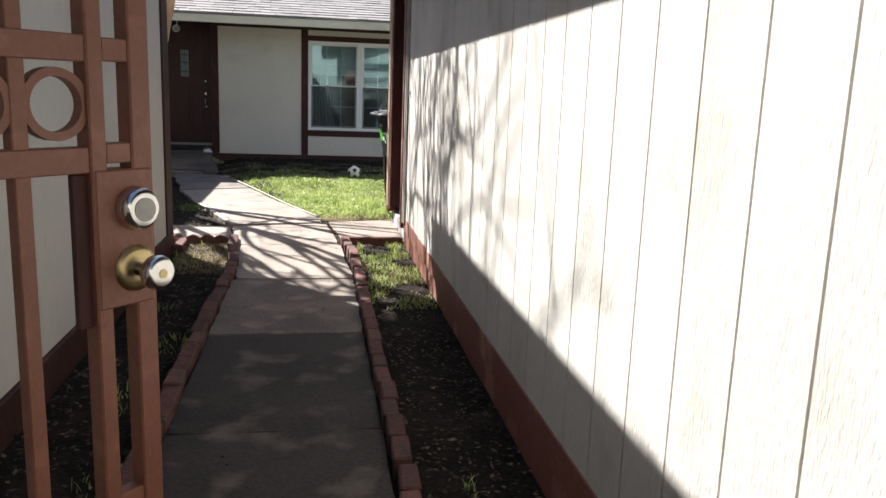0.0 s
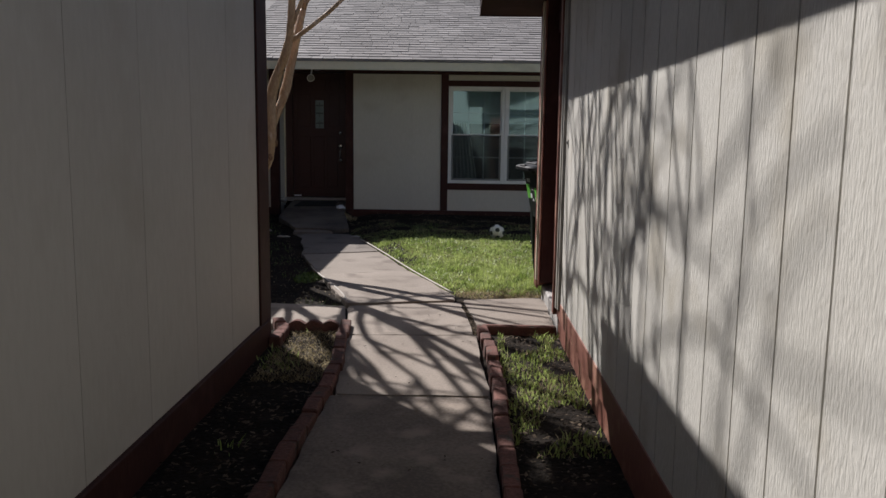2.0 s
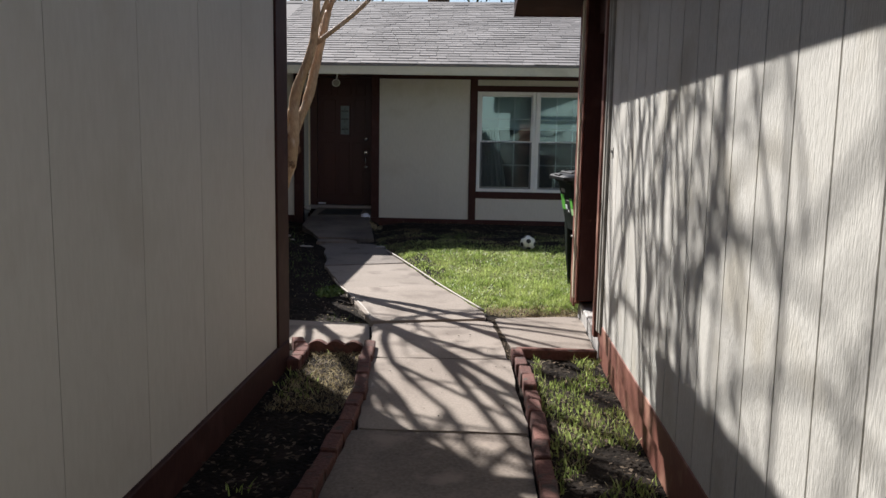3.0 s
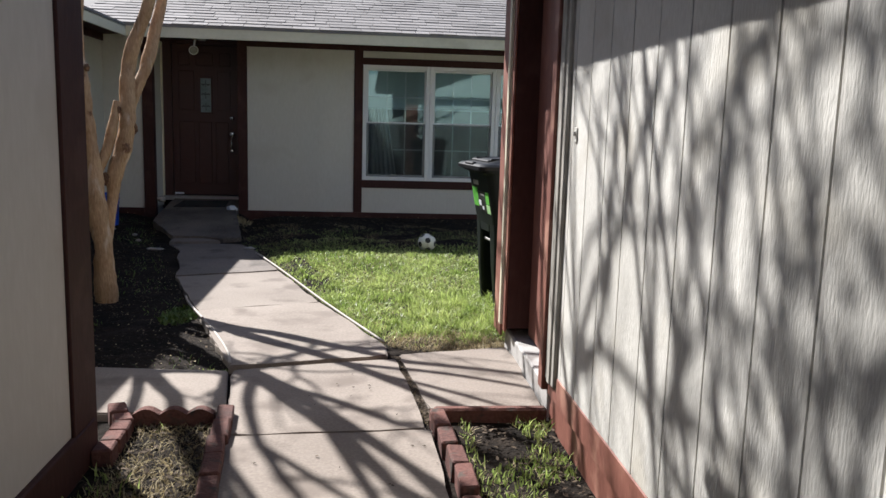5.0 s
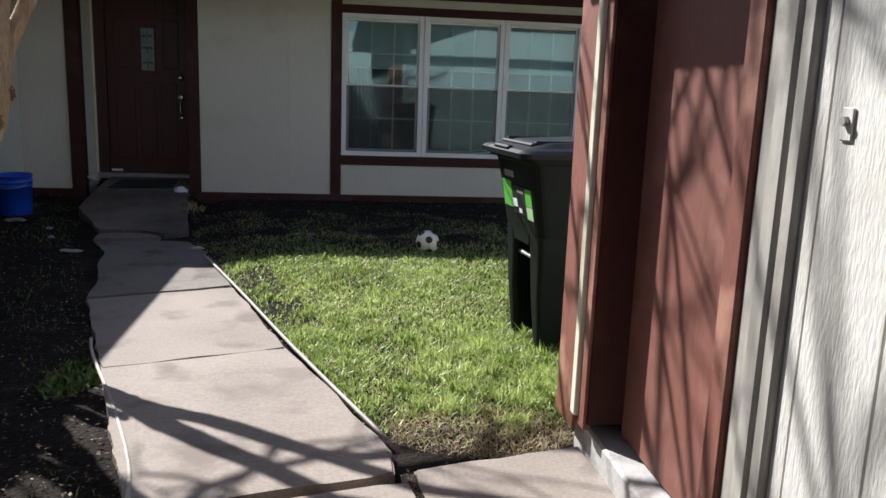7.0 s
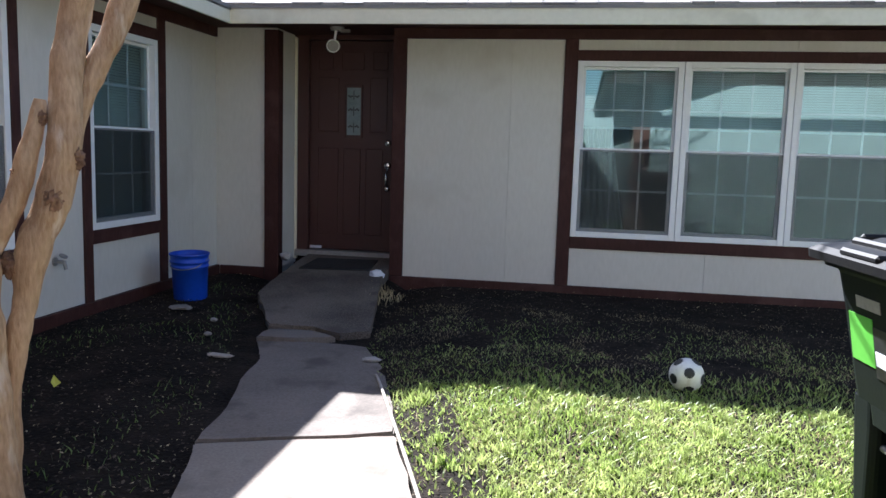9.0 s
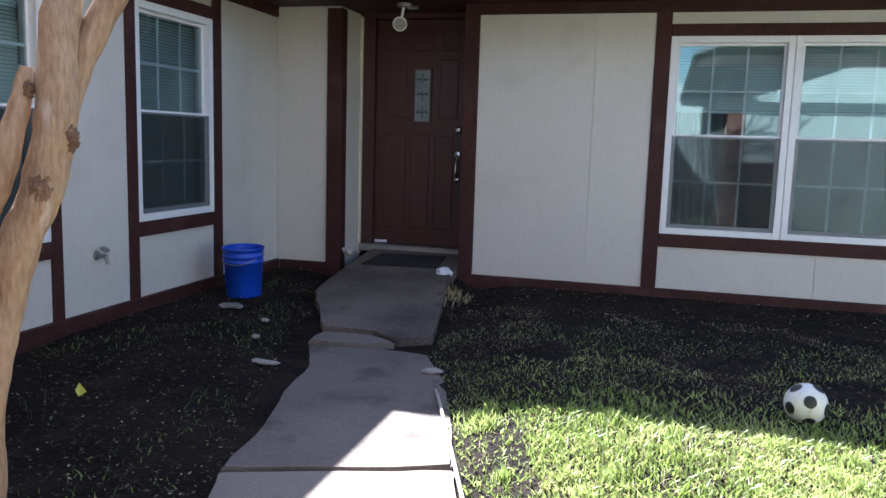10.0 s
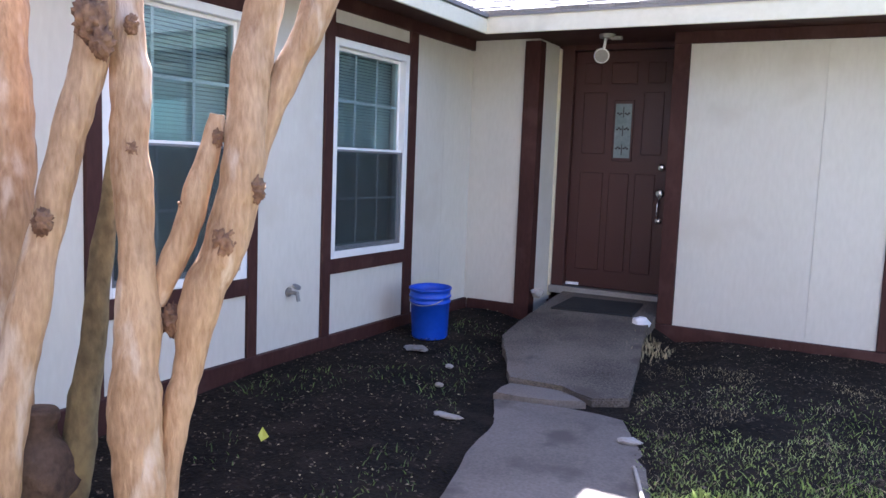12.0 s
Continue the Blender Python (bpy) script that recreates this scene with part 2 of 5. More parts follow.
def prism(points, z0, z1, bevel=0.0):
    """An upright slab over a plan outline; z1 may be a function of x and y."""
    bm = bmesh.new()
    top = z1 if callable(z1) else (lambda x, y: z1)
    up = [bm.verts.new((x, y, top(x, y))) for x, y in points]
    lo = [bm.verts.new((x, y, z0)) for x, y in points]
    f = bm.faces.new(up)
    bm.faces.new(lo[::-1])
    for i in range(len(points)):
        j = (i + 1) % len(points)
        bm.faces.new((lo[i], lo[j], up[j], up[i]))
    if bevel:
        bmesh.ops.bevel(bm, geom=list(f.edges), offset=bevel, segments=2, affect="EDGES")
    return bm


def cyl(bm, p0, p1, r0, r1=None, seg=16):
    p0, p1 = Vector(p0), Vector(p1)
    d = p1 - p0
    q = d.to_track_quat("Z", "Y").to_matrix().to_4x4()
    bmesh.ops.create_cone(bm, cap_ends=True, segments=seg, radius1=r0, radius2=r0 if r1 is None else r1, depth=d.length, matrix=Matrix.Translation((p0 + p1) / 2) @ q)
    return bm


def lathe(bm, profile, seg=24, m=Matrix()):
    """Turns (radius, height) pairs round the z axis."""
    rings = []
    for r, z in profile:
        rings.append([bm.verts.new(m @ Vector((r * math.cos(a * 2 * math.pi / seg), r * math.sin(a * 2 * math.pi / seg), z))) for a in range(seg)])
    for a, b in zip(rings, rings[1:]):
        for i in range(seg):
            bm.faces.new((a[i], a[(i + 1) % seg], b[(i + 1) % seg], b[i]))
    bm.faces.new(rings[0][::-1])
    bm.faces.new(rings[-1])
    return bm


def tube(bm, pts, radii, seg=10, rough=0.0, sub=4):
    """A round limb along a smooth line, with lumps."""
    P = [Vector(p) for p in pts]
    line, rad = [], []
    for i in range(len(P) - 1):
        a, b, c, d = P[max(i - 1, 0)], P[i], P[i + 1], P[min(i + 2, len(P) - 1)]
        for k in range(sub):
            t = k / sub
            line.append(0.5 * ((2 * b) + (c - a) * t + (2 * a - 5 * b + 4 * c - d) * t * t + (3 * b - a - 3 * c + d) * t ** 3))
            rad.append(radii[i] * (1 - t) + radii[i + 1] * t)
    line.append(P[-1])
    rad.append(radii[-1])
    rings = []
    side = Vector((1, 0, 0))
    for i, p in enumerate(line):
        tan = (line[min(i + 1, len(line) - 1)] - line[max(i - 1, 0)]).normalized()
        side = (side - tan * side.dot(tan)).normalized()
        oth = tan.cross(side)
        ring = []
        for s in range(seg):
            a = 2 * math.pi * s / seg
            v = side * math.cos(a) + oth * math.sin(a)
            k = 1 + rough * noise.noise((p + v * 0.1) * 7.0) + rough * 0.6 * noise.noise((p + v * 0.05) * 19.0)
            ring.append(bm.verts.new(p + v * rad[i] * k))
        rings.append(ring)
    for a, b in zip(rings, rings[1:]):
        for i in range(seg):
            bm.faces.new((a[i], a[(i + 1) % seg], b[(i + 1) % seg], b[i]))
    bm.faces.new(rings[0][::-1])
    bm.faces.new(rings[-1])
    return bm


def structure(ob, label, category):
    return tagged(ob, label, category, "", "structure")


# ---- ground ----
def ground_z(x, y):
    rise = min(max((y - 9.2) / 2.3, 0), 1)
    z = 0.13 * rise * rise * (3 - 2 * rise)
    px = path_mid(y)
    off = abs(x - px)
    k = min(max((off - 0.45) / 0.5, 0), 1) if y > 7.2 else 1
    z = z * (0.25 + 0.75 * k)
    if y > 11.9:
        side = min(max(1 - (off - 0.40) / 0.35, 0), 1)
        z = max(z, side * min(0.025 + (y - 11.8) * 0.088, 0.24))
    return z


def path_mid(y):
    if y < 7.3:
        return -0.2
    return -0.43 - 0.335 * (y - 7.3) if y < 12 else -2.0 - 0.17 * (y - 12)


xs = sorted({-600, -150, -40, -12, *np.round(np.arange(-6, 5.01, 0.12), 3).tolist(), 8, 14, 40, 150, 600})
ys = sorted({-600, -150, -40, -12, -5, *np.round(np.arange(-2.4, 15.1, 0.12), 3).tolist(), 20, 30, 60, 150, 600})
gv, gf = [], []
for y in ys:
    for x in xs:
        near = -6 <= x <= 5 and -2.4 <= y <= 15.1
        gv.append((x, y, ground_z(x, y) - 0.012 + (0.012 * noise.noise(Vector((x * 2, y * 2, 0))) + 0.008 * noise.noise(Vector((x * 7, y * 7, 3))) if near else 0)))
nx = len(xs)
for j in range(len(ys) - 1):
    for i in range(nx - 1):
        gf.append((j * nx + i, j * nx + i + 1, (j + 1) * nx + i + 1, (j + 1) * nx + i))
structure(raw("ground", gv, gf, SOIL), "dark bare garden soil with thin grass", "ground")

# ---- right outbuilding: rough-sawn siding wall with a recessed red door ----
WR = 0.745
wall_right = structure(finish("wall_right", boxes((WR + 0.018, WR + 0.15, -3.0, 6.44, 0.0, 2.55)), SIDING_R), "cream rough-sawn grooved wood siding wall", "wall")
structure(finish("wall_right_end", boxes((0.95, 6.5, 7.70, 7.84, 0.0, 2.55), (1.0, 1.15, 6.44, 7.70, 0.0, 2.55)), SIDING), "cream siding end wall of outbuilding", "wall")
structure(finish("wall_right_back", boxes((6.4, 6.5, -3.0, 7.70, 0.0, 2.55), (0.90, 6.4, -3.1, -3.0, 0.0, 2.55)), SIDING), "cream siding back wall of outbuilding", "wall")
bt = structure(finish("baseboard_right", boxes((WR - 0.004, WR + 0.05, -3.0, 6.50, 0.13, 0.255), bevel=0.004), RED), "brick-red painted base board", "baseboard")
part("lower_board", boxes((WR + 0.010, WR + 0.06, -3.0, 6.50, -0.03, 0.122), bevel=0.004), RED, bt)
# near corner moulding, door casing, jambs and far post
trim_r = structure(finish("trim_right_corner", boxes((WR - 0.018, WR + 0.03, 6.345, 6.395, 0.20, 2.475), (WR - 0.025, WR + 0.03, 6.397, 6.458, 0.20, 2.475), (WR - 0.016, WR + 0.03, 6.460, 6.515, 0.20, 2.475), bevel=0.007), GREYTRIM), "weathered grey-beige fluted corner moulding", "trim")
trim_j = structure(finish("trim_door_casing_near", boxes((WR - 0.030, 0.99, 6.517, 6.60, 0.14, 2.475), (0.84, 0.99, 6.60, 6.635, 0.14, 2.475), bevel=0.005), RED), "brick-red door casing", "trim")
structure(finish("trim_door_casing_far", boxes((0.715, 1.0, 7.49, 7.70, 0.19, 2.475), bevel=0.005), BROWN), "dark brown door post", "trim")
structure(finish("trim_post_face", boxes((0.700, 0.713, 7.49, 7.558, 0.17, 2.475), (0.696, 0.713, 7.612, 7.84, 0.12, 2.475), (0.70, 0.95, 7.72, 7.84, 0.12, 2.475), bevel=0.003), RED), "brick-red board on the door post", "trim")
structure(finish("trim_post_strip", boxes((0.684, 0.713, 7.560, 7.610, 0.20, 2.475), bevel=0.004), CREAM), "cream batten on the door post", "trim")
structure(finish("trim_door_header", boxes((0.80, 0.99, 6.637, 7.488, 2.22, 2.475)), BROWN), "dark brown door header", "trim")
structure(finish("door_sill", boxes((0.755, 0.99, 6.55, 7.76, -0.04, 0.135), bevel=0.010), SILLC), "pale worn concrete door sill", "sill")
door_s = tagged(empty("shed_door", 0.85, 7.06, 0.14), "closed red-brown painted outbuilding door in a recess", "door")
part("door_leaf", boxes((0.848, 0.888, 6.639, 7.487, 0.150, 2.215), bevel=0.004), DOOR_RED, door_s)
kb = bmesh.new()
lathe(kb, [(0.028, 0), (0.030, 0.008), (0.014, 0.012), (0.012, 0.035), (0.024, 0.042), (0.027, 0.055), (0.020, 0.066)], 20, Matrix.Translation((0.846, 6.70, 1.13)) @ Matrix.Rotation(radians(-90), 4, "Y"))
part("door_knob", kb, CHROME, door_s, "satin chrome knob", True)
hp = tagged(empty("wall_bracket", WR, 6.24, 1.36), "small painted metal plate with bolt on siding", "bracket")
part("plate", boxes((WR - 0.006, WR - 0.001, 6.207, 6.243, 1.325, 1.388), bevel=0.002), SIDING_R, hp)
part("bolt", cyl(bmesh.new(), (WR - 0.016, 6.225, 1.362), (WR - 0.004, 6.225, 1.362), 0.009, 0.010, 10), GALV, hp)


def roof_slab(name, pts, thick, mat, label):
    """A sloped slab from four corners of its upper face."""
    bm = bmesh.new()
    up = [bm.verts.new(p) for p in pts]
    lo = [bm.verts.new((p[0], p[1], p[2] - thick)) for p in pts]
    bm.faces.new(up)
    bm.faces.new(lo[::-1])
    for i in range(4):
        j = (i + 1) % 4
        bm.faces.new((lo[i], lo[j], up[j], up[i]))
    return structure(finish(name, bm, mat), label, "roof")


# right roof with its brown soffit
structure(finish("soffit_right", boxes((0.20, 0.80, -3.4, 8.38, 2.484, 2.50)), BROWN), "dark brown boarded soffit", "soffit")
structure(finish("fascia_right", boxes((0.185, 0.20, -3.4, 8.40, 2.474, 2.64), (0.20, 6.9, 8.38, 8.40, 2.474, 2.64)), BROWN), "dark brown fascia board", "fascia")
roof_slab("roof_right", [(0.13, -3.5, 2.68), (0.13, 8.46, 2.68), (3.6, 8.46, 3.9), (3.6, -3.5, 3.9)], 0.05, SHINGLE, "grey asphalt shingle roof")
roof_slab("roof_right_back", [(3.6, -3.5, 3.9), (3.6, 8.46, 3.9), (7.1, 8.46, 2.68), (7.1, -3.5, 2.68)], 0.05, SHINGLE, "grey asphalt shingle roof")
# unseen plain wall behind the gate, added to cut sky light in the passage
structure(finish("wall_behind", boxes((-7.0, 7.0, -4.6, -4.4, 0, 3.2)), SIDING), "unseen plain cream wall added to block sky light", "wall")
# left outbuilding
WL = -1.235
wall_left = structure(finish("wall_left", boxes((WL - 0.15, WL - 0.012, -3.0, 6.10, 0.0, 2.62)), SIDING), "cream painted panel siding wall in shade", "wall")
structure(finish("wall_left_end", boxes((-6.5, WL - 0.15, 6.0, 6.10, 0.0, 2.6), (-6.5, -6.4, -3.0, 6.0, 0, 2.6), (-6.4, WL - 0.15, -3.1, -3.0, 0, 2.6)), SIDING), "cream siding end wall", "wall")
structure(finish("baseboard_left", boxes((WL - 0.02, WL + 0.022, -3.0, 6.12, -0.03, 0.168), bevel=0.005), BROWN), "dark brown base board with chipped paint", "baseboard")
structure(finish("trim_left_corner", boxes((WL - 0.05, WL + 0.014, 5.90, 6.15, 0.0, 2.60), bevel=0.004), BROWN), "dark brown corner board", "trim")
structure(finish("soffit_left", boxes((-0.80, -1.3, -3.4, 6.73, 2.60, 2.625)), BROWN), "dark brown boarded soffit", "soffit")
structure(finish("fascia_left", boxes((-0.78, -0.80, -3.4, 6.75, 2.58, 2.75), (-6.9, -0.80, 6.73, 6.75, 2.58, 2.75)), BROWN), "dark brown fascia board", "fascia")
roof_slab("roof_left", [(-0.755, 6.77, 2.79), (-0.755, -3.5, 2.79), (-3.8, -3.5, 3.9), (-3.8, 6.77, 3.9)], 0.05, SHINGLE, "grey asphalt shingle roof")
roof_slab("roof_left_back", [(-3.8, 6.77, 3.9), (-3.8, -3.5, 3.9), (-7.1, -3.5, 2.72), (-7.1, 6.77, 2.72)], 0.05, SHINGLE, "grey asphalt shingle roof")

# ---- front house ----
YF, XW, YD = 13.87, -3.56, 14.33
WX0, WX1, WZ0, WZ1 = -0.19, 2.525, 0.635, 2.18
front = structure(finish("wall_front", boxes((-1.82, WX0, YF + 0.012, YF + 0.16, 0, 2.6), (WX1, 9.0, YF + 0.012, YF + 0.16, 0, 2.6), (WX0, WX1, YF + 0.012, YF + 0.16, 0, WZ0), (WX0, WX1, YF + 0.012, YF + 0.16, WZ1, 2.6)), SIDING), "cream painted siding wall of the house", "wall")
structure(finish("wall_nook", boxes((XW - 0.1, -2.96, YF, YF + 0.5, 0, 2.6)), SIDING), "cream siding wall beside the entry", "wall")
structure(finish("wall_entry", boxes((-3.2, -2.93, YD, YD + 0.15, 0, 2.7), (-1.90, -1.5, YD, YD + 0.15, 0, 2.7), (-2.93, -1.90, YD, YD + 0.15, 2.46, 2.7), (-1.82, -1.70, YF + 0.1, YD, 0, 2.6)), BROWN), "dark brown entry wall round the door", "wall")
W2 = (11.84, 12.78, 0.72, 2.18)
W1 = (10.07, 11.05, 0.68, 2.18)
wd = []
edges = [6.9, W1[0], W1[1], W2[0], W2[1], 13.9]
for a, b in ((edges[0], edges[1]), (edges[2], edges[3]), (edges[4], edges[5])):
    wd.append((XW - 0.16, XW - 0.012, a, b, 0, 2.6))
for w in (W1, W2):
    wd += [(XW - 0.16, XW - 0.012, w[0], w[1], 0, w[2]), (XW - 0.16, XW - 0.012, w[0], w[1], w[3], 2.6)]
wing = structure(finish("wall_wing", boxes(*wd), SIDING), "cream painted siding wall of the house wing", "wall")
structure(finish("wall_house_back", boxes((-9.0, 9.0, 20.9, 21.05, 0, 2.6), (8.9, 9.0, YF + 0.2, 20.9, 0, 2.6), (-9.1, -9.0, 6.9, 20.9, 0, 2.6), (-9.0, XW - 0.16, 6.9, 7.0, 0, 2.6)), SIDING), "cream siding back walls of the house", "wall")


def trim(name, dims, label="dark brown painted trim board", mat=None, bevel=0.004):
    return structure(finish(name, boxes(dims, bevel=bevel), mat or BROWN), label, "trim")


P = 0.02
for i, (a, b) in enumerate(((-1.845, -1.722), (-0.305, WX0), (WX1, WX1 + 0.11))):
    trim("trim_front_post_%d" % (i + 1), (a, b, YF - P, YF + 0.05, 0.19, 2.40))
trim("trim_front_header", (WX0, WX1, YF - P, YF + 0.03, WZ1, WZ1 + 0.09))
trim("trim_front_sill", (WX0, WX1, YF - P, YF + 0.03, 0.53, WZ0))
trim("trim_front_frieze", (-1.845, 9.0, YF - P - 0.004, YF + 0.03, 2.36, 2.45))
trim("baseboard_front", (-1.845, 9.0, YF - 0.03, YF + 0.03, -0.02, 0.188), "dark brown base board of the house")
trim("baseboard_nook", (XW + 0.03, -3.08, YF - 0.03, YF + 0.03, -0.02, 0.20), "dark brown base board of the house")
trim("trim_nook_post", (-3.075, -2.935, YF - 0.03, YF + 0.09, 0.0, 2.43))
structure(finish("wall_entry_return", boxes((-2.955, -2.940, YF + 0.09, YD, 0.2, 2.43)), SIDING), "cream siding return wall by the door", "wall")
trim("trim_entry_moulding", (-2.94, -2.915, YD - 0.05, YD, 0.24, 2.42), "cream moulding beside the door", CREAM)
for i, (a, b) in enumerate(((W1[0] - 0.09, W1[0]), (W1[1], W1[1] + 0.08), (W2[0] - 0.09, W2[0]), (W2[1], W2[1] + 0.11))):
    trim("trim_wing_post_%d" % (i + 1), (XW - 0.05, XW + P, a, b, 0.20, 2.40))
for i, w in enumerate((W1, W2)):
    trim("trim_wing_header_%d" % (i + 1), (XW - 0.03, XW + P, w[0], w[1], w[3], w[3] + 0.09))
    trim("trim_wing_sill_%d" % (i + 1), (XW - 0.03, XW + P, w[0], w[1], w[2] - 0.10, w[2]))
trim("baseboard_wing", (XW - 0.03, XW + 0.03, 6.9, YF - 0.03, -0.02, 0.205), "dark brown base board of the house wing")
trim("trim_wing_frieze", (XW - 0.03, XW + P + 0.004, 6.9, YF - 0.03, 2.36, 2.45))
# eaves
FY, FX = 12.95, -3.0
structure(finish("soffit_front", boxes((FX, 9.2, FY + 0.02, YF + 0.6, 2.45, 2.47), (XW - 0.2, FX, 6.5, YF + 0.6, 2.45, 2.47)), BROWN), "dark brown painted soffit", "soffit")
structure(finish("fascia_front", boxes((FX - 0.02, 9.2, FY, FY + 0.02, 2.345, 2.48), bevel=0.003), CREAM), "cream painted fascia board", "fascia")
structure(finish("fascia_wing", boxes((FX - 0.02, FX, 6.5, FY, 2.345, 2.48), bevel=0.003), CREAM), "cream painted fascia board", "fascia")
RZ, RY = 4.02, 17.0
SL = (RZ - 2.485) / (RY - (FY - 0.01))
structure(finish("ceiling_rooms", boxes((-9, 9, YF + 0.6, 20.9, 2.44, 2.47), (-9, XW - 0.2, 7.0, YF + 0.6, 2.44, 2.47)), ROOM), "plain ceilings of the rooms", "ceiling")
structure(finish("floor_rooms", boxes((-1.7, 9, YF + 0.16, 20.9, 0.2, 0.3), (-9, XW - 0.16, 7.0, YF + 0.2, 0.2, 0.3)), ROOM), "dim floors of the rooms", "floor")
structure(finish("wall_room_partition", boxes((-1.7, 9, 17.4, 17.5, 0.3, 2.44), (-7.0, -6.9, 7.0, 13.8, 0.3, 2.44), (-9, XW - 0.16, 13.9, 14.0, 0.3, 2.44), (-1.7, -1.6, YF + 0.16, 17.4, 0.3, 2.44), (4.5, 4.6, YF + 0.16, 17.4, 0.3, 2.44)), ROOM), "dim inner room walls", "wall")


# ---- front house roof with courses of shingles ----
def shingle_roof(name, to_world, turn, width, slope_len, parent, single_rows=8):
    """Tabs laid in courses on a slope, u along the eave and v up it; the lowest courses are separate tabs."""
    rng = random.Random(5)
    shared = {}
    vs, fs = [], []
    v, row = 0.0, 0
    while v < slope_len - 0.02:
        u = -0.3 * rng.random()
        while u < width:
            w = rng.choice((0.17, 0.25, 0.33))
            t = 0.010 + 0.007 * rng.random()
            a, b = max(u, 0), min(u + w - 0.006, width)
            e = min(v + 0.16, slope_len)
            if b - a > 0.02:
                single = row < single_rows and b - a > w - 0.007
                k = 0 if single else len(vs)
                o = (u, v) if single else (0, 0)
                tab = [(uu - o[0], vv - o[1], hh) for (uu, vv, hh) in ((a, v, t), (b, v, t), (b, e, 0.004), (a, e, 0.004), (a, v, -0.01), (b, v, -0.01))]
                fc = [(k, k + 1, k + 2, k + 3), (k + 4, k + 5, k + 1, k), (k + 4, k, k + 3), (k + 5, k + 2, k + 1)]
                if single:
                    key = (w, round(t, 3))
                    if key not in shared:
                        me = bpy.data.meshes.new("shingle")
                        me.from_pydata(tab, [], fc)
                        me.materials.append(SHINGLE_TAB)
                        shared[key] = me
                    ob = new("shingle", shared[key])
                    ob.parent = parent
                    ob.matrix_parent_inverse = parent.matrix_world.inverted()
                    ob.matrix_world = Matrix.Translation(to_world(u, v, 0)) @ turn
                else:
                    vs += [to_world(*p) for p in tab]
                    fs += fc
            u += w
        v += 0.145
        row += 1
    return raw(name, vs, fs, SHINGLE)


ANG = math.atan(SL)
EY, EZ = FY - 0.01, 2.495
house_roof = roof_slab("roof_house", [(-9.2, EY, EZ), (9.4, EY, EZ), (9.4, RY, RZ), (-9.2, RY, RZ)], 0.03, SHINGLE, "grey asphalt shingle roof of the house")
sh = shingle_roof("shingle_courses", lambda u, v, h: (FX - 0.6 + u, EY - 0.005 + v * math.cos(ANG) - h * math.sin(ANG), EZ + v * math.sin(ANG) + h * math.cos(ANG)), Matrix.Rotation(ANG, 4, "X"), 9.0, (RY - EY) / math.cos(ANG), house_roof)
sh.parent = house_roof
sh["kind"] = "stuff"
roof_slab("roof_house_back", [(-9.2, RY, RZ), (9.4, RY, RZ), (9.4, 21.3, 2.5), (-9.2, 21.3, 2.5)], 0.03, SHINGLE, "grey asphalt shingle roof of the house")
wing_roof = roof_slab("roof_wing", [(FX + 0.01, 6.4, EZ - 0.006), (FX + 0.01, EY + 0.3, EZ - 0.006), (-6.4, EY + 3.6, EZ + 3.4 * SL), (-6.4, 6.4, EZ + 3.4 * SL)], 0.03, SHINGLE, "grey asphalt shingle roof of the wing")
roof_slab("roof_wing_back", [(-6.4, 6.4, EZ + 3.4 * SL), (-6.4, 16.0, EZ + 3.4 * SL), (-9.8, 16.0, EZ), (-9.8, 6.4, EZ)], 0.03, SHINGLE, "grey asphalt shingle roof of the wing")
rc = raw("ridge_cap", [(-9.2, RY - 0.13, RZ - 0.035), (9.4, RY - 0.13, RZ - 0.035), (-9.2, RY, RZ + 0.03), (9.4, RY, RZ + 0.03), (-9.2, RY + 0.13, RZ - 0.035), (9.4, RY + 0.13, RZ - 0.035)], [(0, 1, 3, 2), (2, 3, 5, 4)], SHINGLE, house_roof)
vent = tagged(empty("roof_vent", -1.05, 17.35, 3.9), "dark metal turbine vent on the roof ridge", "roof vent")
vb = bmesh.new()
lathe(vb, [(0.15, 3.86), (0.15, 4.02), (0.17, 4.04), (0.21, 4.10), (0.22, 4.18), (0.17, 4.25), (0.05, 4.29)], 16, Matrix.Translation((-1.05, 17.35, 0.0)))
part("turbine", vb, BARK_OLD, vent)
part("flashing", boxes((-1.35, -0.75, 17.05, 17.65, 3.80, 3.875)), GALV, vent)


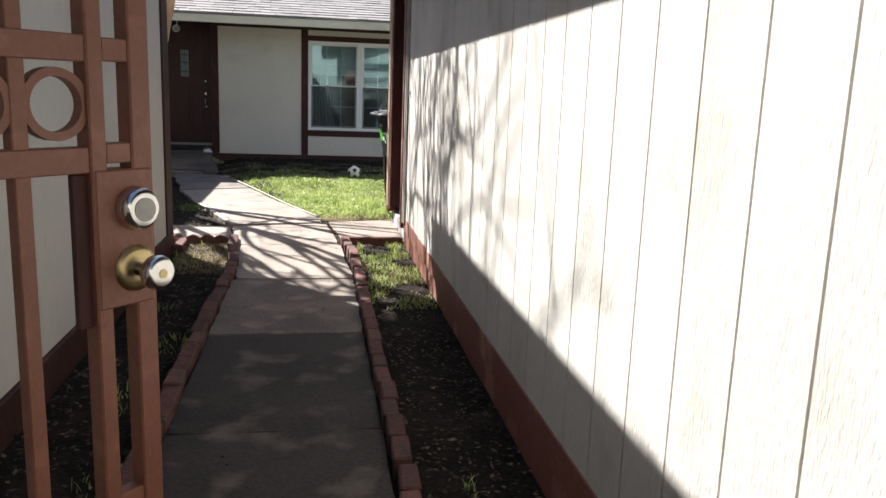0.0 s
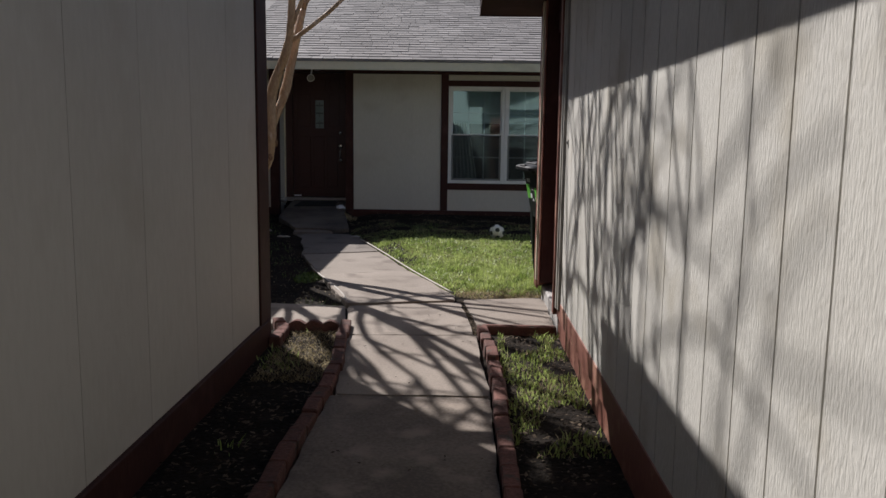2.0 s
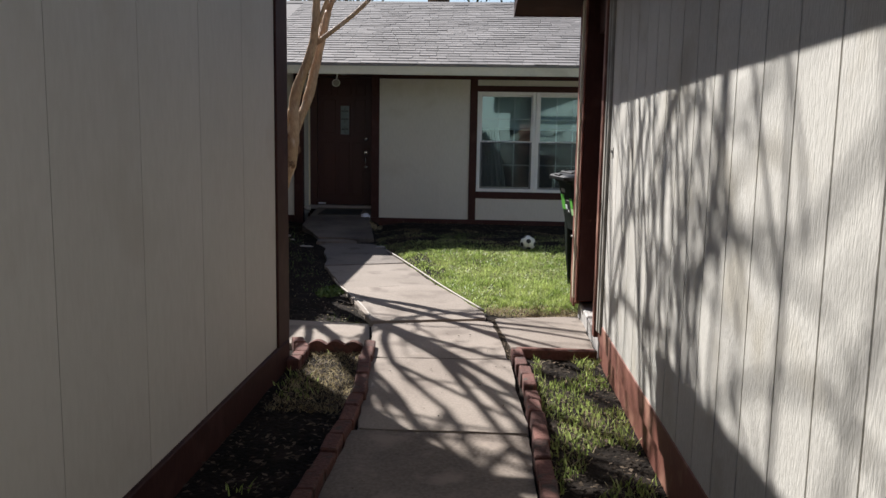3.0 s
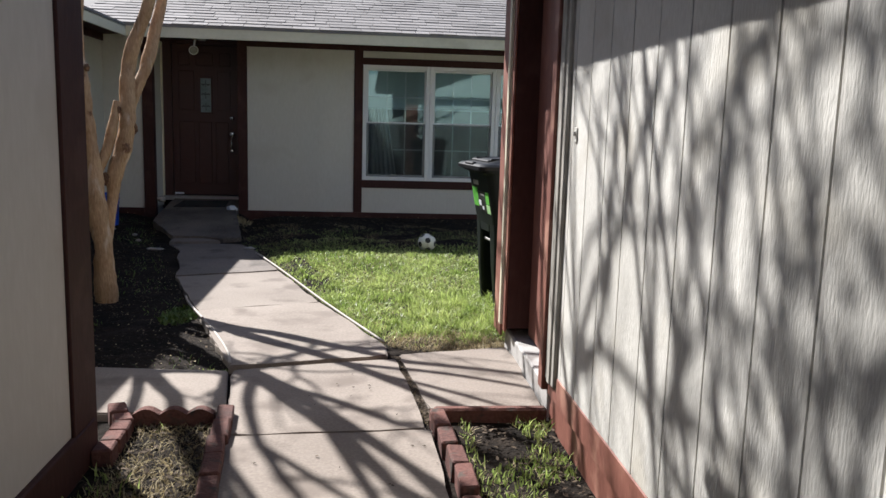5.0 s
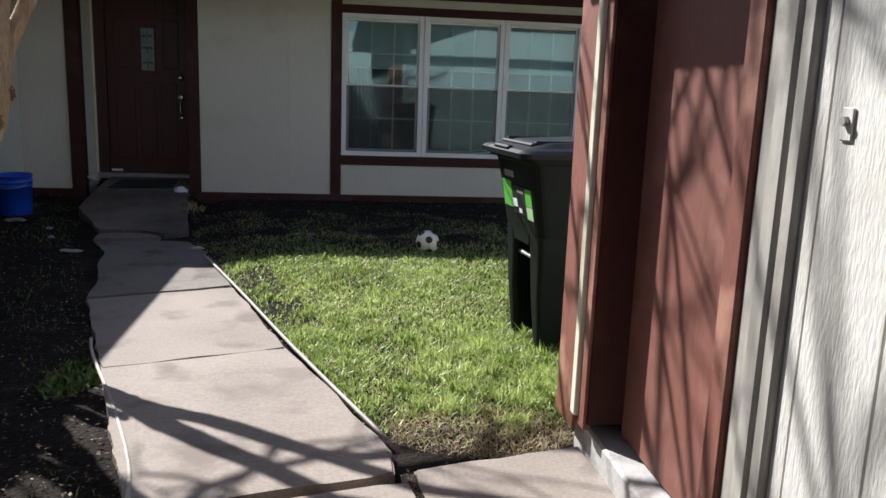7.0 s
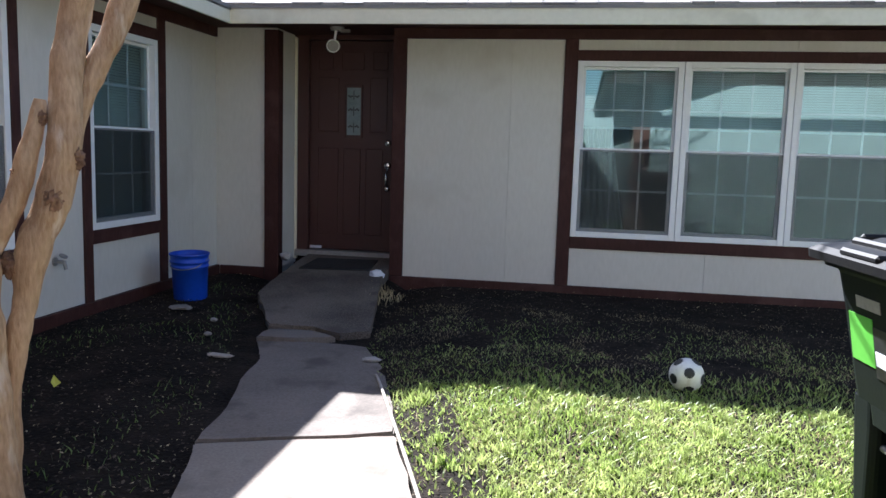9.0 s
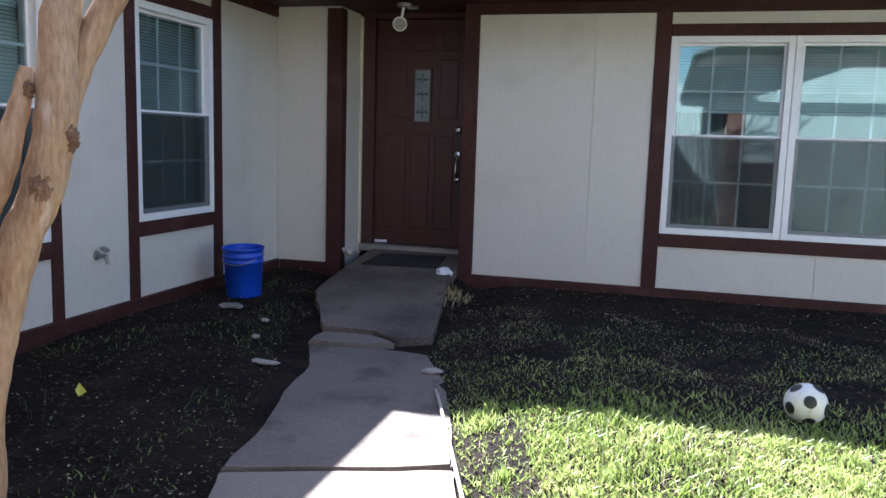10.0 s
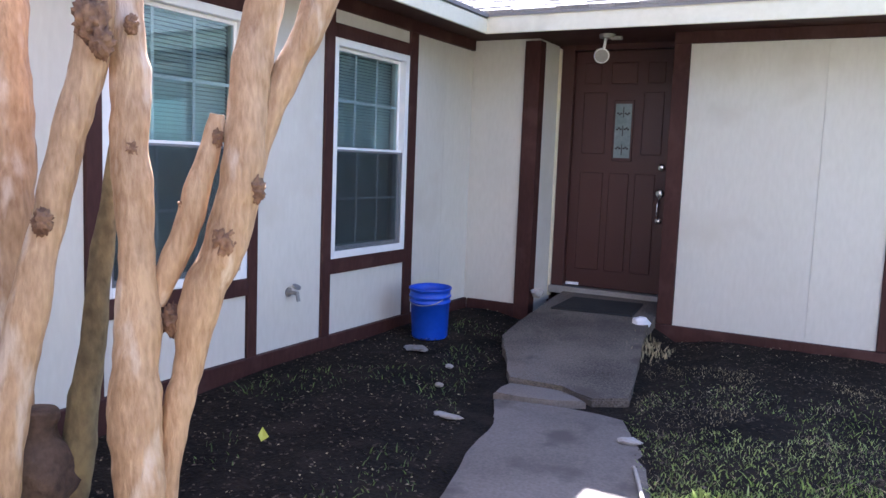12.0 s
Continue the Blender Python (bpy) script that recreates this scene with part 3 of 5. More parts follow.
# ---- windows ----
def double_hung(parent, x0, x1, z0, z1, y=0.0, screen=None):
    """One white vinyl double-hung unit in local axes; outside is -y."""
    f = 0.050
    mid = (z0 + z1) / 2 + 0.005
    part("window_frame", boxes((x0, x0 + f, y - 0.012, y + 0.09, z0, z1), (x1 - f, x1, y - 0.012, y + 0.09, z0, z1), (x0 + f, x1 - f, y - 0.012, y + 0.09, z1 - f, z1), (x0 + f, x1 - f, y - 0.012, y + 0.09, z0, z0 + f), bevel=0.003), WHITE, parent)
    a, b = x0 + f, x1 - f
    for nm, lo, hi, yy in (("upper_sash", mid - 0.016, z1 - f, 0.040), ("lower_sash", z0 + f, mid + 0.016, 0.012)):
        s = 0.022 if nm == "upper_sash" else 0.030
        sash = part(nm, boxes((a, a + s, yy, yy + 0.025, lo, hi), (b - s, b, yy, yy + 0.025, lo, hi), (a + s, b - s, yy, yy + 0.025, hi - s, hi), (a + s, b - s, yy, yy + 0.025, lo, lo + s), bevel=0.002), WHITE, parent)
        pane = part("pane", boxes((a + s, b - s, yy + 0.010, yy + 0.016, lo + s, hi - s)), GLASS, sash)
        pane.visible_shadow = False
        for k in (1, 2):
            xm = a + s + (b - a - 2 * s) * k / 3
            part("muntin", boxes((xm - 0.009, xm + 0.009, yy + 0.018, yy + 0.024, lo + s, hi - s)), WHITE, sash)
        zm = (lo + hi) / 2
        part("muntin", boxes((a + s, b - s, yy + 0.0185, yy + 0.0235, zm - 0.009, zm + 0.009)), WHITE, sash)
    if screen:
        sc = part("insect_screen", boxes((a, b, y + 0.0, y + 0.002, z0 + f, mid)), screen, parent)
        sc.visible_shadow = False


def blind(m, x0, x1, z0, z1, label):
    """Horizontal slat blind in local axes, 0.12 m behind the glass."""
    b = tagged(new("window_blind"), label, "blind", "window blinds")
    b.matrix_world = m @ pose((x0 + x1) / 2, 0.13, z0)
    bpy.context.view_layer.update()
    inv = m
    def put(name, bm, mat):
        bm.transform(inv)
        return part(name, bm, mat, b)
    put("headrail", boxes((x0, x1, 0.105, 0.15, z1 - 0.04, z1)), BLIND)
    put("bottom_rail", boxes((x0, x1, 0.115, 0.14, z0, z0 + 0.02)), BLIND)
    vs, fs = [], []
    z = z0 + 0.035
    while z < z1 - 0.045:
        k = len(vs)
        for (xx, yy, zz) in ((x0, 0.120, z - 0.010), (x1, 0.120, z - 0.010), (x1, 0.135, z + 0.0115), (x0, 0.135, z + 0.0115)):
            vs.append(m @ Vector((xx, yy, zz)))
        fs.append((k, k + 1, k + 2, k + 3))
        z += 0.022
    s = raw("slats", vs, fs, BLIND, b)
    s["kind"] = "stuff"
    return b


win1 = structure(empty("window_1", WX0, YF, WZ0), "white vinyl triple double-hung window with grids", "window")
us = (WX1 - WX0) / 3
MF = pose(0, YF, 0)


def window_at(win, m, units, z0, z1, screen=None):
    """Builds units in local axes and brings them into place."""
    hold = new("hold")
    for a, b in units:
        double_hung(hold, a, b, z0, z1, 0.0, screen)
    bpy.context.view_layer.update()
    for o in list(hold.children):
        o.parent = win
        o.matrix_parent_inverse = win.matrix_world.inverted() @ m
    bpy.data.objects.remove(hold)


window_at(win1, MF, [(WX0 + i * us + 0.002, WX0 + (i + 1) * us - 0.002) for i in range(3)], WZ0, WZ1, SCREEN_FINE)
for i in range(3):
    blind(MF, WX0 + i * us + 0.04, WX0 + (i + 1) * us - 0.04, 1.60, WZ1 - 0.03, "pale green-grey slat blind half drawn behind glass")
for nm, w in (("window_2", W1), ("window_3", W2)):
    wn_ = structure(empty(nm, XW, w[0], w[2]), "white vinyl double-hung window with grids", "window")
    mw = pose(XW, 0, 0, 0, 0, 90)
    window_at(wn_, mw, [(w[0] + 0.002, w[1] - 0.002)], w[2], w[3], SCREEN)
    blind(mw, w[0] + 0.05, w[1] - 0.05, w[2] + 0.06, w[3] - 0.03, "pale slat blind fully drawn behind glass")


def curtain(x0, x1, z0, z1, y):
    vs, fs = [], []
    n = 40
    for i in range(n + 1):
        u = i / n
        for z, k in ((z0, 1.0), (z1, 0.55)):
            vs.append((x0 + (x1 - x0) * u * k, y + 0.035 * math.sin(u * 38), z))
    for i in range(n):
        fs.append((2 * i, 2 * i + 2, 2 * i + 3, 2 * i + 1))
    ob = raw("window_curtain", vs, fs, CURTAIN)
    so = ob.modifiers.new("thick", "SOLIDIFY")
    so.thickness = 0.003
    return tagged(ob, "pale gathered cloth curtain hanging inside window", "curtain")


curtain(-0.10, 0.30, 0.62, 1.75, YF + 0.3)

# ---- entry door ----
door = tagged(empty("front_door", -2.36, YD, 0.33), "closed mahogany-brown panelled front door with small glass", "door")
DX0, DX1, DZ0, DZ1 = -2.80, -1.925, 0.345, 2.40
part("door_leaf", boxes((DX0, DX1, YD + 0.02, YD + 0.065, DZ0, DZ1), bevel=0.003), DOOR_BROWN, door)
part("door_frame", boxes((-2.93, DX0 - 0.003, YD - 0.03, YD + 0.09, 0.28, 2.46), (DX1 + 0.003, -1.88, YD - 0.03, YD + 0.09, 0.28, 2.46), (DX0 - 0.003, DX1 + 0.003, YD - 0.03, YD + 0.09, 2.405, 2.46), bevel=0.003), DOOR_BROWN, door)
part("threshold", boxes((-2.93, -1.88, YD - 0.06, YD + 0.08, 0.27, 0.335), bevel=0.004), GALV, door, "worn metal door threshold")
part("weather_strip", boxes((DX0 + 0.01, DX0 + 0.13, YD + 0.008, YD + 0.018, 0.350, 0.375)), PAPER, door, "pale taped strip at door foot")
dw = DX1 - DX0


def raised(x0, x1, z0, z1):
    bm = boxes((DX0 + x0 * dw, DX0 + x1 * dw, YD + 0.014, YD + 0.022, z0, z1), bevel=0.007)
    part("panel", bm, DOOR_BROWN, door)


for a, b in ((0.10, 0.27), (0.37, 0.63), (0.73, 0.90)):
    raised(a, b, 2.12, 2.30)
raised(0.10, 0.34, 1.52, 2.05)
raised(0.70, 0.90, 1.52, 2.05)
for a, b in ((0.10, 0.34), (0.40, 0.60), (0.66, 0.86)):
    raised(a, b, 0.50, 1.36)
part("glass_frame", boxes((DX0 + 0.415 * dw, DX0 + 0.615 * dw, YD + 0.006, YD + 0.022, 1.46, 1.98), bevel=0.004), DOOR_BROWN, door)
dg = part("glass", boxes((DX0 + 0.435 * dw, DX0 + 0.595 * dw, YD + 0.002, YD + 0.010, 1.49, 1.95)), FROST, door, "frosted glass with dark leaf ornament")
gm = DX0 + 0.515 * dw
orn = bmesh.new()
for zc, s in ((1.56, 1), (1.72, 1.2), (1.88, -1)):
    box(orn, gm - 0.004, gm + 0.004, YD - 0.001, YD + 0.001, zc - 0.045, zc + 0.045)
    for q in (-1, 1):
        for r_, hh in ((0.018, 0.012), (0.034, 0.020), (0.048, 0.010)):
            box(orn, gm + q * r_ - 0.009, gm + q * r_ + 0.009, YD - 0.001, YD + 0.001, zc + s * hh - 0.007, zc + s * hh + 0.007)
part("ornament", orn, BLACK, dg)
for zc, r_ in ((1.42, 0.034), (1.20, 0.040), (0.97, 0.032)):
    lb = bmesh.new()
    lathe(lb, [(r_, 0), (r_, 0.010), (r_ * 0.75, 0.020), (r_ * 0.4, 0.026)], 20, Matrix.Translation((DX1 - 0.075, YD + 0.020, zc)) @ Matrix.Rotation(radians(90), 4, "X"))
    part("lock_rose", lb, CHROME, door, "chrome lock plate", True)
hb = bmesh.new()
tube(hb, [(DX1 - 0.075, YD + 0.015, 1.16), (DX1 - 0.075, YD - 0.040, 1.12), (DX1 - 0.075, YD - 0.045, 1.02), (DX1 - 0.075, YD + 0.015, 0.98)], [0.010, 0.011, 0.011, 0.009], 8)
part("pull_handle", hb, CHROME, door, "chrome pull handle", True)


# ---- concrete walk ----
walkway = structure(finish("pavement", prism([(-1.62, 6.545), (-0.775, 6.535), (-0.872, 7.19), (-1.62, 7.26)], -0.06, 0.028, 0.008), CONC), "worn pinkish concrete slab walk with joints", "pavement")


def jag(points, amount=0.008, step=0.14, seed=1):
    """Adds small wobble along a plan outline."""
    rng = random.Random(seed)
    out = []
    for (x0, y0), (x1, y1) in zip(points, points[1:] + points[:1]):
        n = max(1, int(math.hypot(x1 - x0, y1 - y0) / step))
        for i in range(n):
            u = i / n
            out.append((x0 + (x1 - x0) * u + rng.uniform(-amount, amount), y0 + (y1 - y0) * u + rng.uniform(-amount, amount)))
    return out


def slab(points, z=0.03, seed=1, mat=None):
    return part("slab", prism(jag(points, 0.011 if seed > 10 else 0.007, 0.11, seed), -0.06, z, 0.009), mat or CONC, walkway)


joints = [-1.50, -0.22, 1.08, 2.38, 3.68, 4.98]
# the near slabs carry the passage's shade in their colour, besides grime
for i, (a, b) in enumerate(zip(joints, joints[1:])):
    slab([(-0.63, a + 0.006), (0.215, a + 0.006), (0.215, b - 0.006), (-0.63, b - 0.006)], 0.03 - 0.003 * (i % 2), i, GRIME_SHADE if i < 4 else STAINED_HALF_SHADE)
slab([(-0.60, 4.99), (0.215, 5.01), (0.165, 6.30), (-0.72, 6.25)], 0.030, 11)
slab([(-0.72, 6.27), (0.16, 6.32), (0.05, 7.42), (-0.85, 7.20)], 0.027, 12)
slab([(0.19, 6.56), (0.745, 6.60), (0.75, 7.66), (0.075, 7.49)], 0.030, 13)
slab([(-0.87, 7.24), (0.01, 7.46), (0.00, 7.66), (-0.475, 8.875), (-1.325, 8.595)], 0.036, 14)
slab([(-1.335, 8.62), (-0.485, 8.90), (-0.915, 10.19), (-1.765, 9.88)], 0.030, 15)
slab([(-1.775, 9.905), (-0.925, 10.22), (-1.06, 10.72), (-1.24, 11.25), (-1.49, 11.78), (-1.80, 11.80), (-2.24, 11.72), (-2.05, 11.29), (-1.94, 10.71), (-1.81, 10.26)], 0.034, 16, WORN)
slab([(-2.26, 11.75), (-1.95, 11.79), (-1.74, 11.90), (-1.95, 12.02), (-2.28, 12.00)], 0.058, 18, WORN)
rise_p = lambda x, y: 0.055 + (y - 11.8) * 0.096
part("porch_slab", prism(jag([(-2.30, 12.04), (-1.95, 12.06), (-1.72, 11.94), (-1.53, 12.04), (-1.60, 12.40), (-1.82, 13.40), (-1.875, YD - 0.02), (-2.79, YD - 0.02), (-2.72, 12.85)], 0.010, 0.12, 19), -0.06, rise_p, 0.010), AGG, walkway, "grey exposed-aggregate porch slab")

# plastic lawn edging beside the walk
for nm, pts in (("lawn_edging", [(-1.24, 11.05), (-1.19, 10.95), (-0.83, 9.98), (-0.42, 8.85), (-0.01, 7.74)]), ("lawn_edging", [(-1.50, 9.05), (-1.42, 8.80), (-1.14, 8.12), (-0.95, 7.60), (-0.88, 7.30)])):
    eb = bmesh.new()
    tube(eb, [(x, y, 0.036 + 0.35 * ground_z(x + 0.2, y) + 0.004 * math.sin(9 * y)) for x, y in pts], [0.009] * len(pts), 8)
    tagged(part(nm, eb, EDGE, None, "", True), "pale weathered plastic edging strip along the walk", "edging", "walk edging")


# ---- brick edging ----
def brick_row(name, line, label, length=0.195, w=0.095, h=0.075, lift=0.0):
    """Bricks laid end to end along a plan line, each a little askew."""
    rng = random.Random(len(name) + len(line))
    row = structure(empty(name, line[0][0], line[0][1], 0), label, "edging")
    me = bpy.data.meshes.new("brick")
    bm = boxes((-w / 2, w / 2, 0.004, length - 0.004, -0.04, h), bevel=0.007)
    bm.to_mesh(me)
    bm.free()
    me.materials.append(BRICK)
    for (x0, y0), (x1, y1) in zip(line, line[1:]):
        n = max(1, round(math.hypot(x1 - x0, y1 - y0) / length))
        rz = math.degrees(math.atan2(-(x1 - x0), y1 - y0))
        for i in range(n):
            u = i / n
            b = new("brick", me)
            b.matrix_world = pose(x0 + (x1 - x0) * u + rng.uniform(-0.006, 0.006), y0 + (y1 - y0) * u, lift + rng.uniform(-0.008, 0.010), rng.uniform(-3, 3), rng.uniform(-4, 4), rz + rng.uniform(-2.5, 2.5))
            b.parent = row
            b.matrix_parent_inverse = row.matrix_world.inverted()
    return row


brick_row("edging_right", [(0.265, -1.6), (0.265, 4.0), (0.265, 5.4), (0.215, 6.48)], "row of dark red edging bricks beside walk", 0.20, 0.07)
brick_row("edging_left", [(-0.675, -1.6), (-0.675, 4.0), (-0.665, 5.4), (-0.775, 6.52)], "row of dark red edging bricks beside walk", 0.20, 0.075)
brick_row("edging_left_end", [(-1.165, 6.02), (-1.19, 6.38), (-1.27, 6.56)], "short run of broken red bricks", 0.12, 0.08, 0.06)
board = tagged(empty("edging_board", 0.45, 6.51, 0), "weathered red timber edging board", "edging board")
part("plank", boxes((0.20, 0.742, 6.485, 6.535, -0.03, 0.058), bevel=0.010), BRICK, board)
sc = bmesh.new()
prof = []
for i in range(49):
    u = i / 48
    prof.append((-1.175 + 0.36 * u, 0.046 + 0.026 * abs(math.sin(u * math.pi * 3))))
fr = [sc.verts.new((x, 6.465, z)) for x, z in prof] + [sc.verts.new((-0.815, 6.465, -0.04)), sc.verts.new((-1.175, 6.465, -0.04))]
face = sc.faces.new(fr)
ex = bmesh.ops.extrude_face_region(sc, geom=[face])
bmesh.ops.translate(sc, vec=(0, 0.05, 0), verts=[v for v in ex["geom"] if isinstance(v, bmesh.types.BMVert)])
tagged(part("scalloped_edging", sc, BRICK), "red scalloped concrete garden edging piece", "edging")

# ---- siding boards ----
def planks(parent, axis, start, stop, width, gap, face, depth, z0, z1, mat, name="plank", inward=1):
    """Boards side by side on a wall; axis is the one they march along."""
    n = max(1, round(abs(stop - start) / width))
    w = abs(stop - start) / n
    lo = min(start, stop)
    meshes = bpy.data.meshes.new(name)
    a, b = gap / 2, w - gap / 2
    d0, d1 = (0, depth * inward)
    bm = boxes((a, b, min(d0, d1), max(d0, d1), z0, z1)) if axis == "x" else boxes((min(d0, d1), max(d0, d1), a, b, z0, z1))
    bm.to_mesh(meshes)
    bm.free()
    meshes.materials.append(mat)
    for i in range(n):
        o = new(name, meshes)
        p = lo + i * w
        o.location = (p, face, 0) if axis == "x" else (face, p, 0)
        o.parent = parent


planks(wall_right, "y", 6.29, -2.914, 0.2422, 0.009, WR, 0.017, 0.256, 2.474, SIDING_R)
planks(wall_right, "y", 6.345, 6.29, 0.055, 0.006, WR, 0.017, 0.256, 2.474, SIDING_R)
planks(wall_left, "y", 5.90, -3.0, 0.61, 0.004, WL, 0.011, 0.169, 2.515, SIDING, "panel", -1)
planks(front, "x", -1.721, -0.765, 1.1, 0.003, YF, 0.011, 0.189, 2.359, SIDING, "panel")
planks(front, "x", -0.765, -0.306, 0.5, 0.003, YF, 0.011, 0.189, 2.359, SIDING, "panel")
planks(front, "x", WX0, 0.986, 1.2, 0.004, YF, 0.011, 0.189, 0.529, SIDING, "panel")
planks(front, "x", 0.986, WX1, 1.6, 0.004, YF, 0.011, 0.189, 0.529, SIDING, "panel")
planks(front, "x", WX0, WX1, 0.94, 0.004, YF, 0.011, WZ1 + 0.091, 2.359, SIDING, "panel")
planks(front, "x", WX1 + 0.111, 6.0, 0.4, 0.002, YF, 0.011, 0.189, 2.359, SIDING, "panel")
for a, b in ((7.0, W1[0] - 0.091), (W1[1] + 0.081, W2[0] - 0.091), (W2[1] + 0.111, YF - 0.031)):
    planks(wing, "y", a, b, 0.6, 0.002, XW, 0.011, 0.206, 2.359, SIDING, "panel", -1)
for w in (W1, W2):
    planks(wing, "y", w[0], w[1], 0.9, 0.004, XW, 0.011, 0.206, w[2] - 0.101, SIDING, "panel", -1)
    planks(wing, "y", w[0], w[1], 0.9, 0.004, XW, 0.011, w[3] + 0.091, 2.359, SIDING, "panel", -1)


# ---- iron gate, swung open beside the walk ----
GO = Vector((-0.355, 0.85, 0))
GD = Vector((-0.65, -0.76, 0)).normalized()
GN = Vector((GD.y, -GD.x, 0))
GM = Matrix(((GD.x, GN.x, 0, GO.x), (GD.y, GN.y, 0, GO.y), (0, 0, 1, 0), (0, 0, 0, 1)))
gate = tagged(empty("metal_gate", -0.9, 0.2, 0), "open rust-brown painted iron gate with ring ornament", "gate")


def gate_part(name, bm, mat=None, label="", smooth=False, parent=None):
    bm.transform(GM)
    return part(name, bm, mat or GATE, parent or gate, label, smooth)


T = 0.019
gate_part("lock_stile", boxes((0.0, 0.042, -T, T, 0.10, 2.0), bevel=0.003))
gate_part("inner_stile", boxes((0.091, 0.122, -T, T, 0.10, 2.0), bevel=0.003))
for u in (0.222, 0.352, 0.482, 0.612):
    gate_part("bar", boxes((u, u + 0.027, -0.013, 0.013, 0.12, 1.98), bevel=0.002))
gate_part("hinge_stile", boxes((0.76, 0.81, -T, T, 0.06, 2.02), bevel=0.003))
for z0, z1 in ((1.402, 1.445), (1.222, 1.265), (0.11, 0.15), (1.95, 1.99)):
    gate_part("rail", boxes((0.122, 0.76, -0.016, 0.016, z0, z1), bevel=0.002))
for z0, z1 in ((1.405, 1.443), (1.236, 1.270), (0.60, 0.63)):
    gate_part("cross_piece", boxes((0.042, 0.091, -0.016, 0.016, z0, z1), bevel=0.002))
for uc in (0.172, 0.300, 0.430, 0.560, 0.70):
    rb = bmesh.new()
    rings = []
    for i in range(32):
        a = 2 * math.pi * i / 32
        c = Vector((math.cos(a), 0, math.sin(a)))
        rings.append([rb.verts.new(Vector((uc, 0, 1.334)) + c * r_ + Vector((0, yy, 0))) for r_, yy in ((0.044, -0.011), (0.058, -0.011), (0.058, 0.011), (0.044, 0.011))])
    for i in range(32):
        a, b = rings[i], rings[(i + 1) % 32]
        for k in range(4):
            rb.faces.new((a[k], a[(k + 1) % 4], b[(k + 1) % 4], b[k]))
    gate_part("ring", rb)
lock = gate_part("lock_box", boxes((0.006, 0.118, -0.022, 0.022, 0.985, 1.226), bevel=0.003))
gate_part("lock_plate", boxes((0.118, 0.150, -0.006, 0.006, 0.955, 1.22), bevel=0.002), BROWN)
FS = -1 if GN.dot(Vector((-0.055, -0.64, 0)) - GO) < 0 else 1


def turned(profile, u, z, side=1):
    bm = bmesh.new()
    lathe(bm, profile, 28, Matrix.Translation((u, side * FS * 0.021, z)) @ Matrix.Rotation(radians(-90 * side * FS), 4, "X"))
    return bm


gate_part("deadbolt", turned([(0.039, 0), (0.039, 0.004), (0.037, 0.020), (0.030, 0.028), (0.028, 0.029)], 0.044, 1.157), CHROME, "satin chrome deadbolt", True, lock)
gate_part("deadbolt_face", turned([(0.021, 0.0285), (0.021, 0.031), (0.004, 0.0312)], 0.044, 1.157), GALV, "", False, lock)
gate_part("knob_rose", turned([(0.042, 0), (0.042, 0.003), (0.032, 0.009), (0.016, 0.012)], 0.046, 1.050), BRASS, "tarnished brass rose", True, lock)
gate_part("knob", turned([(0.013, 0.010), (0.012, 0.034), (0.022, 0.041), (0.030, 0.050), (0.031, 0.062), (0.026, 0.071), (0.021, 0.073)], 0.046, 1.050), CHROME, "worn chrome knob", True, lock)
gate_part("keyhole", turned([(0.008, 0.0732), (0.008, 0.0745), (0.001, 0.0746)], 0.046, 1.050), BRASS, "", False, lock)
gate_part("back_knob", turned([(0.030, 0), (0.013, 0.010), (0.013, 0.032), (0.027, 0.045), (0.027, 0.060), (0.018, 0.070)], 0.040, 1.050, -1), GALV, "", True, lock)
post_p = GM @ Vector((0.86, 0, 0))
gp = tagged(empty("gate_post", post_p.x, post_p.y, 0), "rust-brown square iron gate post", "gate post")
part("post", boxes((post_p.x - 0.04, post_p.x + 0.04, post_p.y - 0.04, post_p.y + 0.04, -0.1, 2.05), bevel=0.004), GATE, gp)

# ---- wheeled bin ----
BC = Matrix.Translation((1.062, 9.11, -0.01)) @ Matrix.Rotation(radians(8.0), 4, "Z") @ Matrix.Diagonal((1, 1, 1.085, 1))
bin_ = tagged(empty("wheeled_bin", 1.06, 9.11, 0), "dark green plastic wheeled bin with black lid on lawn", "bin")


def bin_part(name, bm, mat, label="", smooth=False, parent=None):
    bm.transform(BC)
    return part(name, bm, mat, parent or bin_, label, smooth)


def loft(sections, c=0.055):
    """A shell through rounded rectangles (x0, x1, y0, y1, z)."""
    bm = bmesh.new()
    rs = []
    for x0, x1, y0, y1, z in sections:
        k = min(c, (x1 - x0) * 0.45, (y1 - y0) * 0.45)
        ring = []
        for cx, cy, a0 in ((x0 + k, y0 + k, 180), (x1 - k, y0 + k, 270), (x1 - k, y1 - k, 0), (x0 + k, y1 - k, 90)):
            for i in range(5):
                a = radians(a0 + 22.5 * i)
                ring.append(bm.verts.new((cx + k * math.cos(a), cy + k * math.sin(a), z)))
        rs.append(ring)
    n = len(rs[0])
    for a, b in zip(rs, rs[1:]):
        for i in range(n):
            bm.faces.new((a[i], a[(i + 1) % n], b[(i + 1) % n], b[i]))
    bm.faces.new(rs[0][::-1])
    bm.faces.new(rs[-1])
    return bm


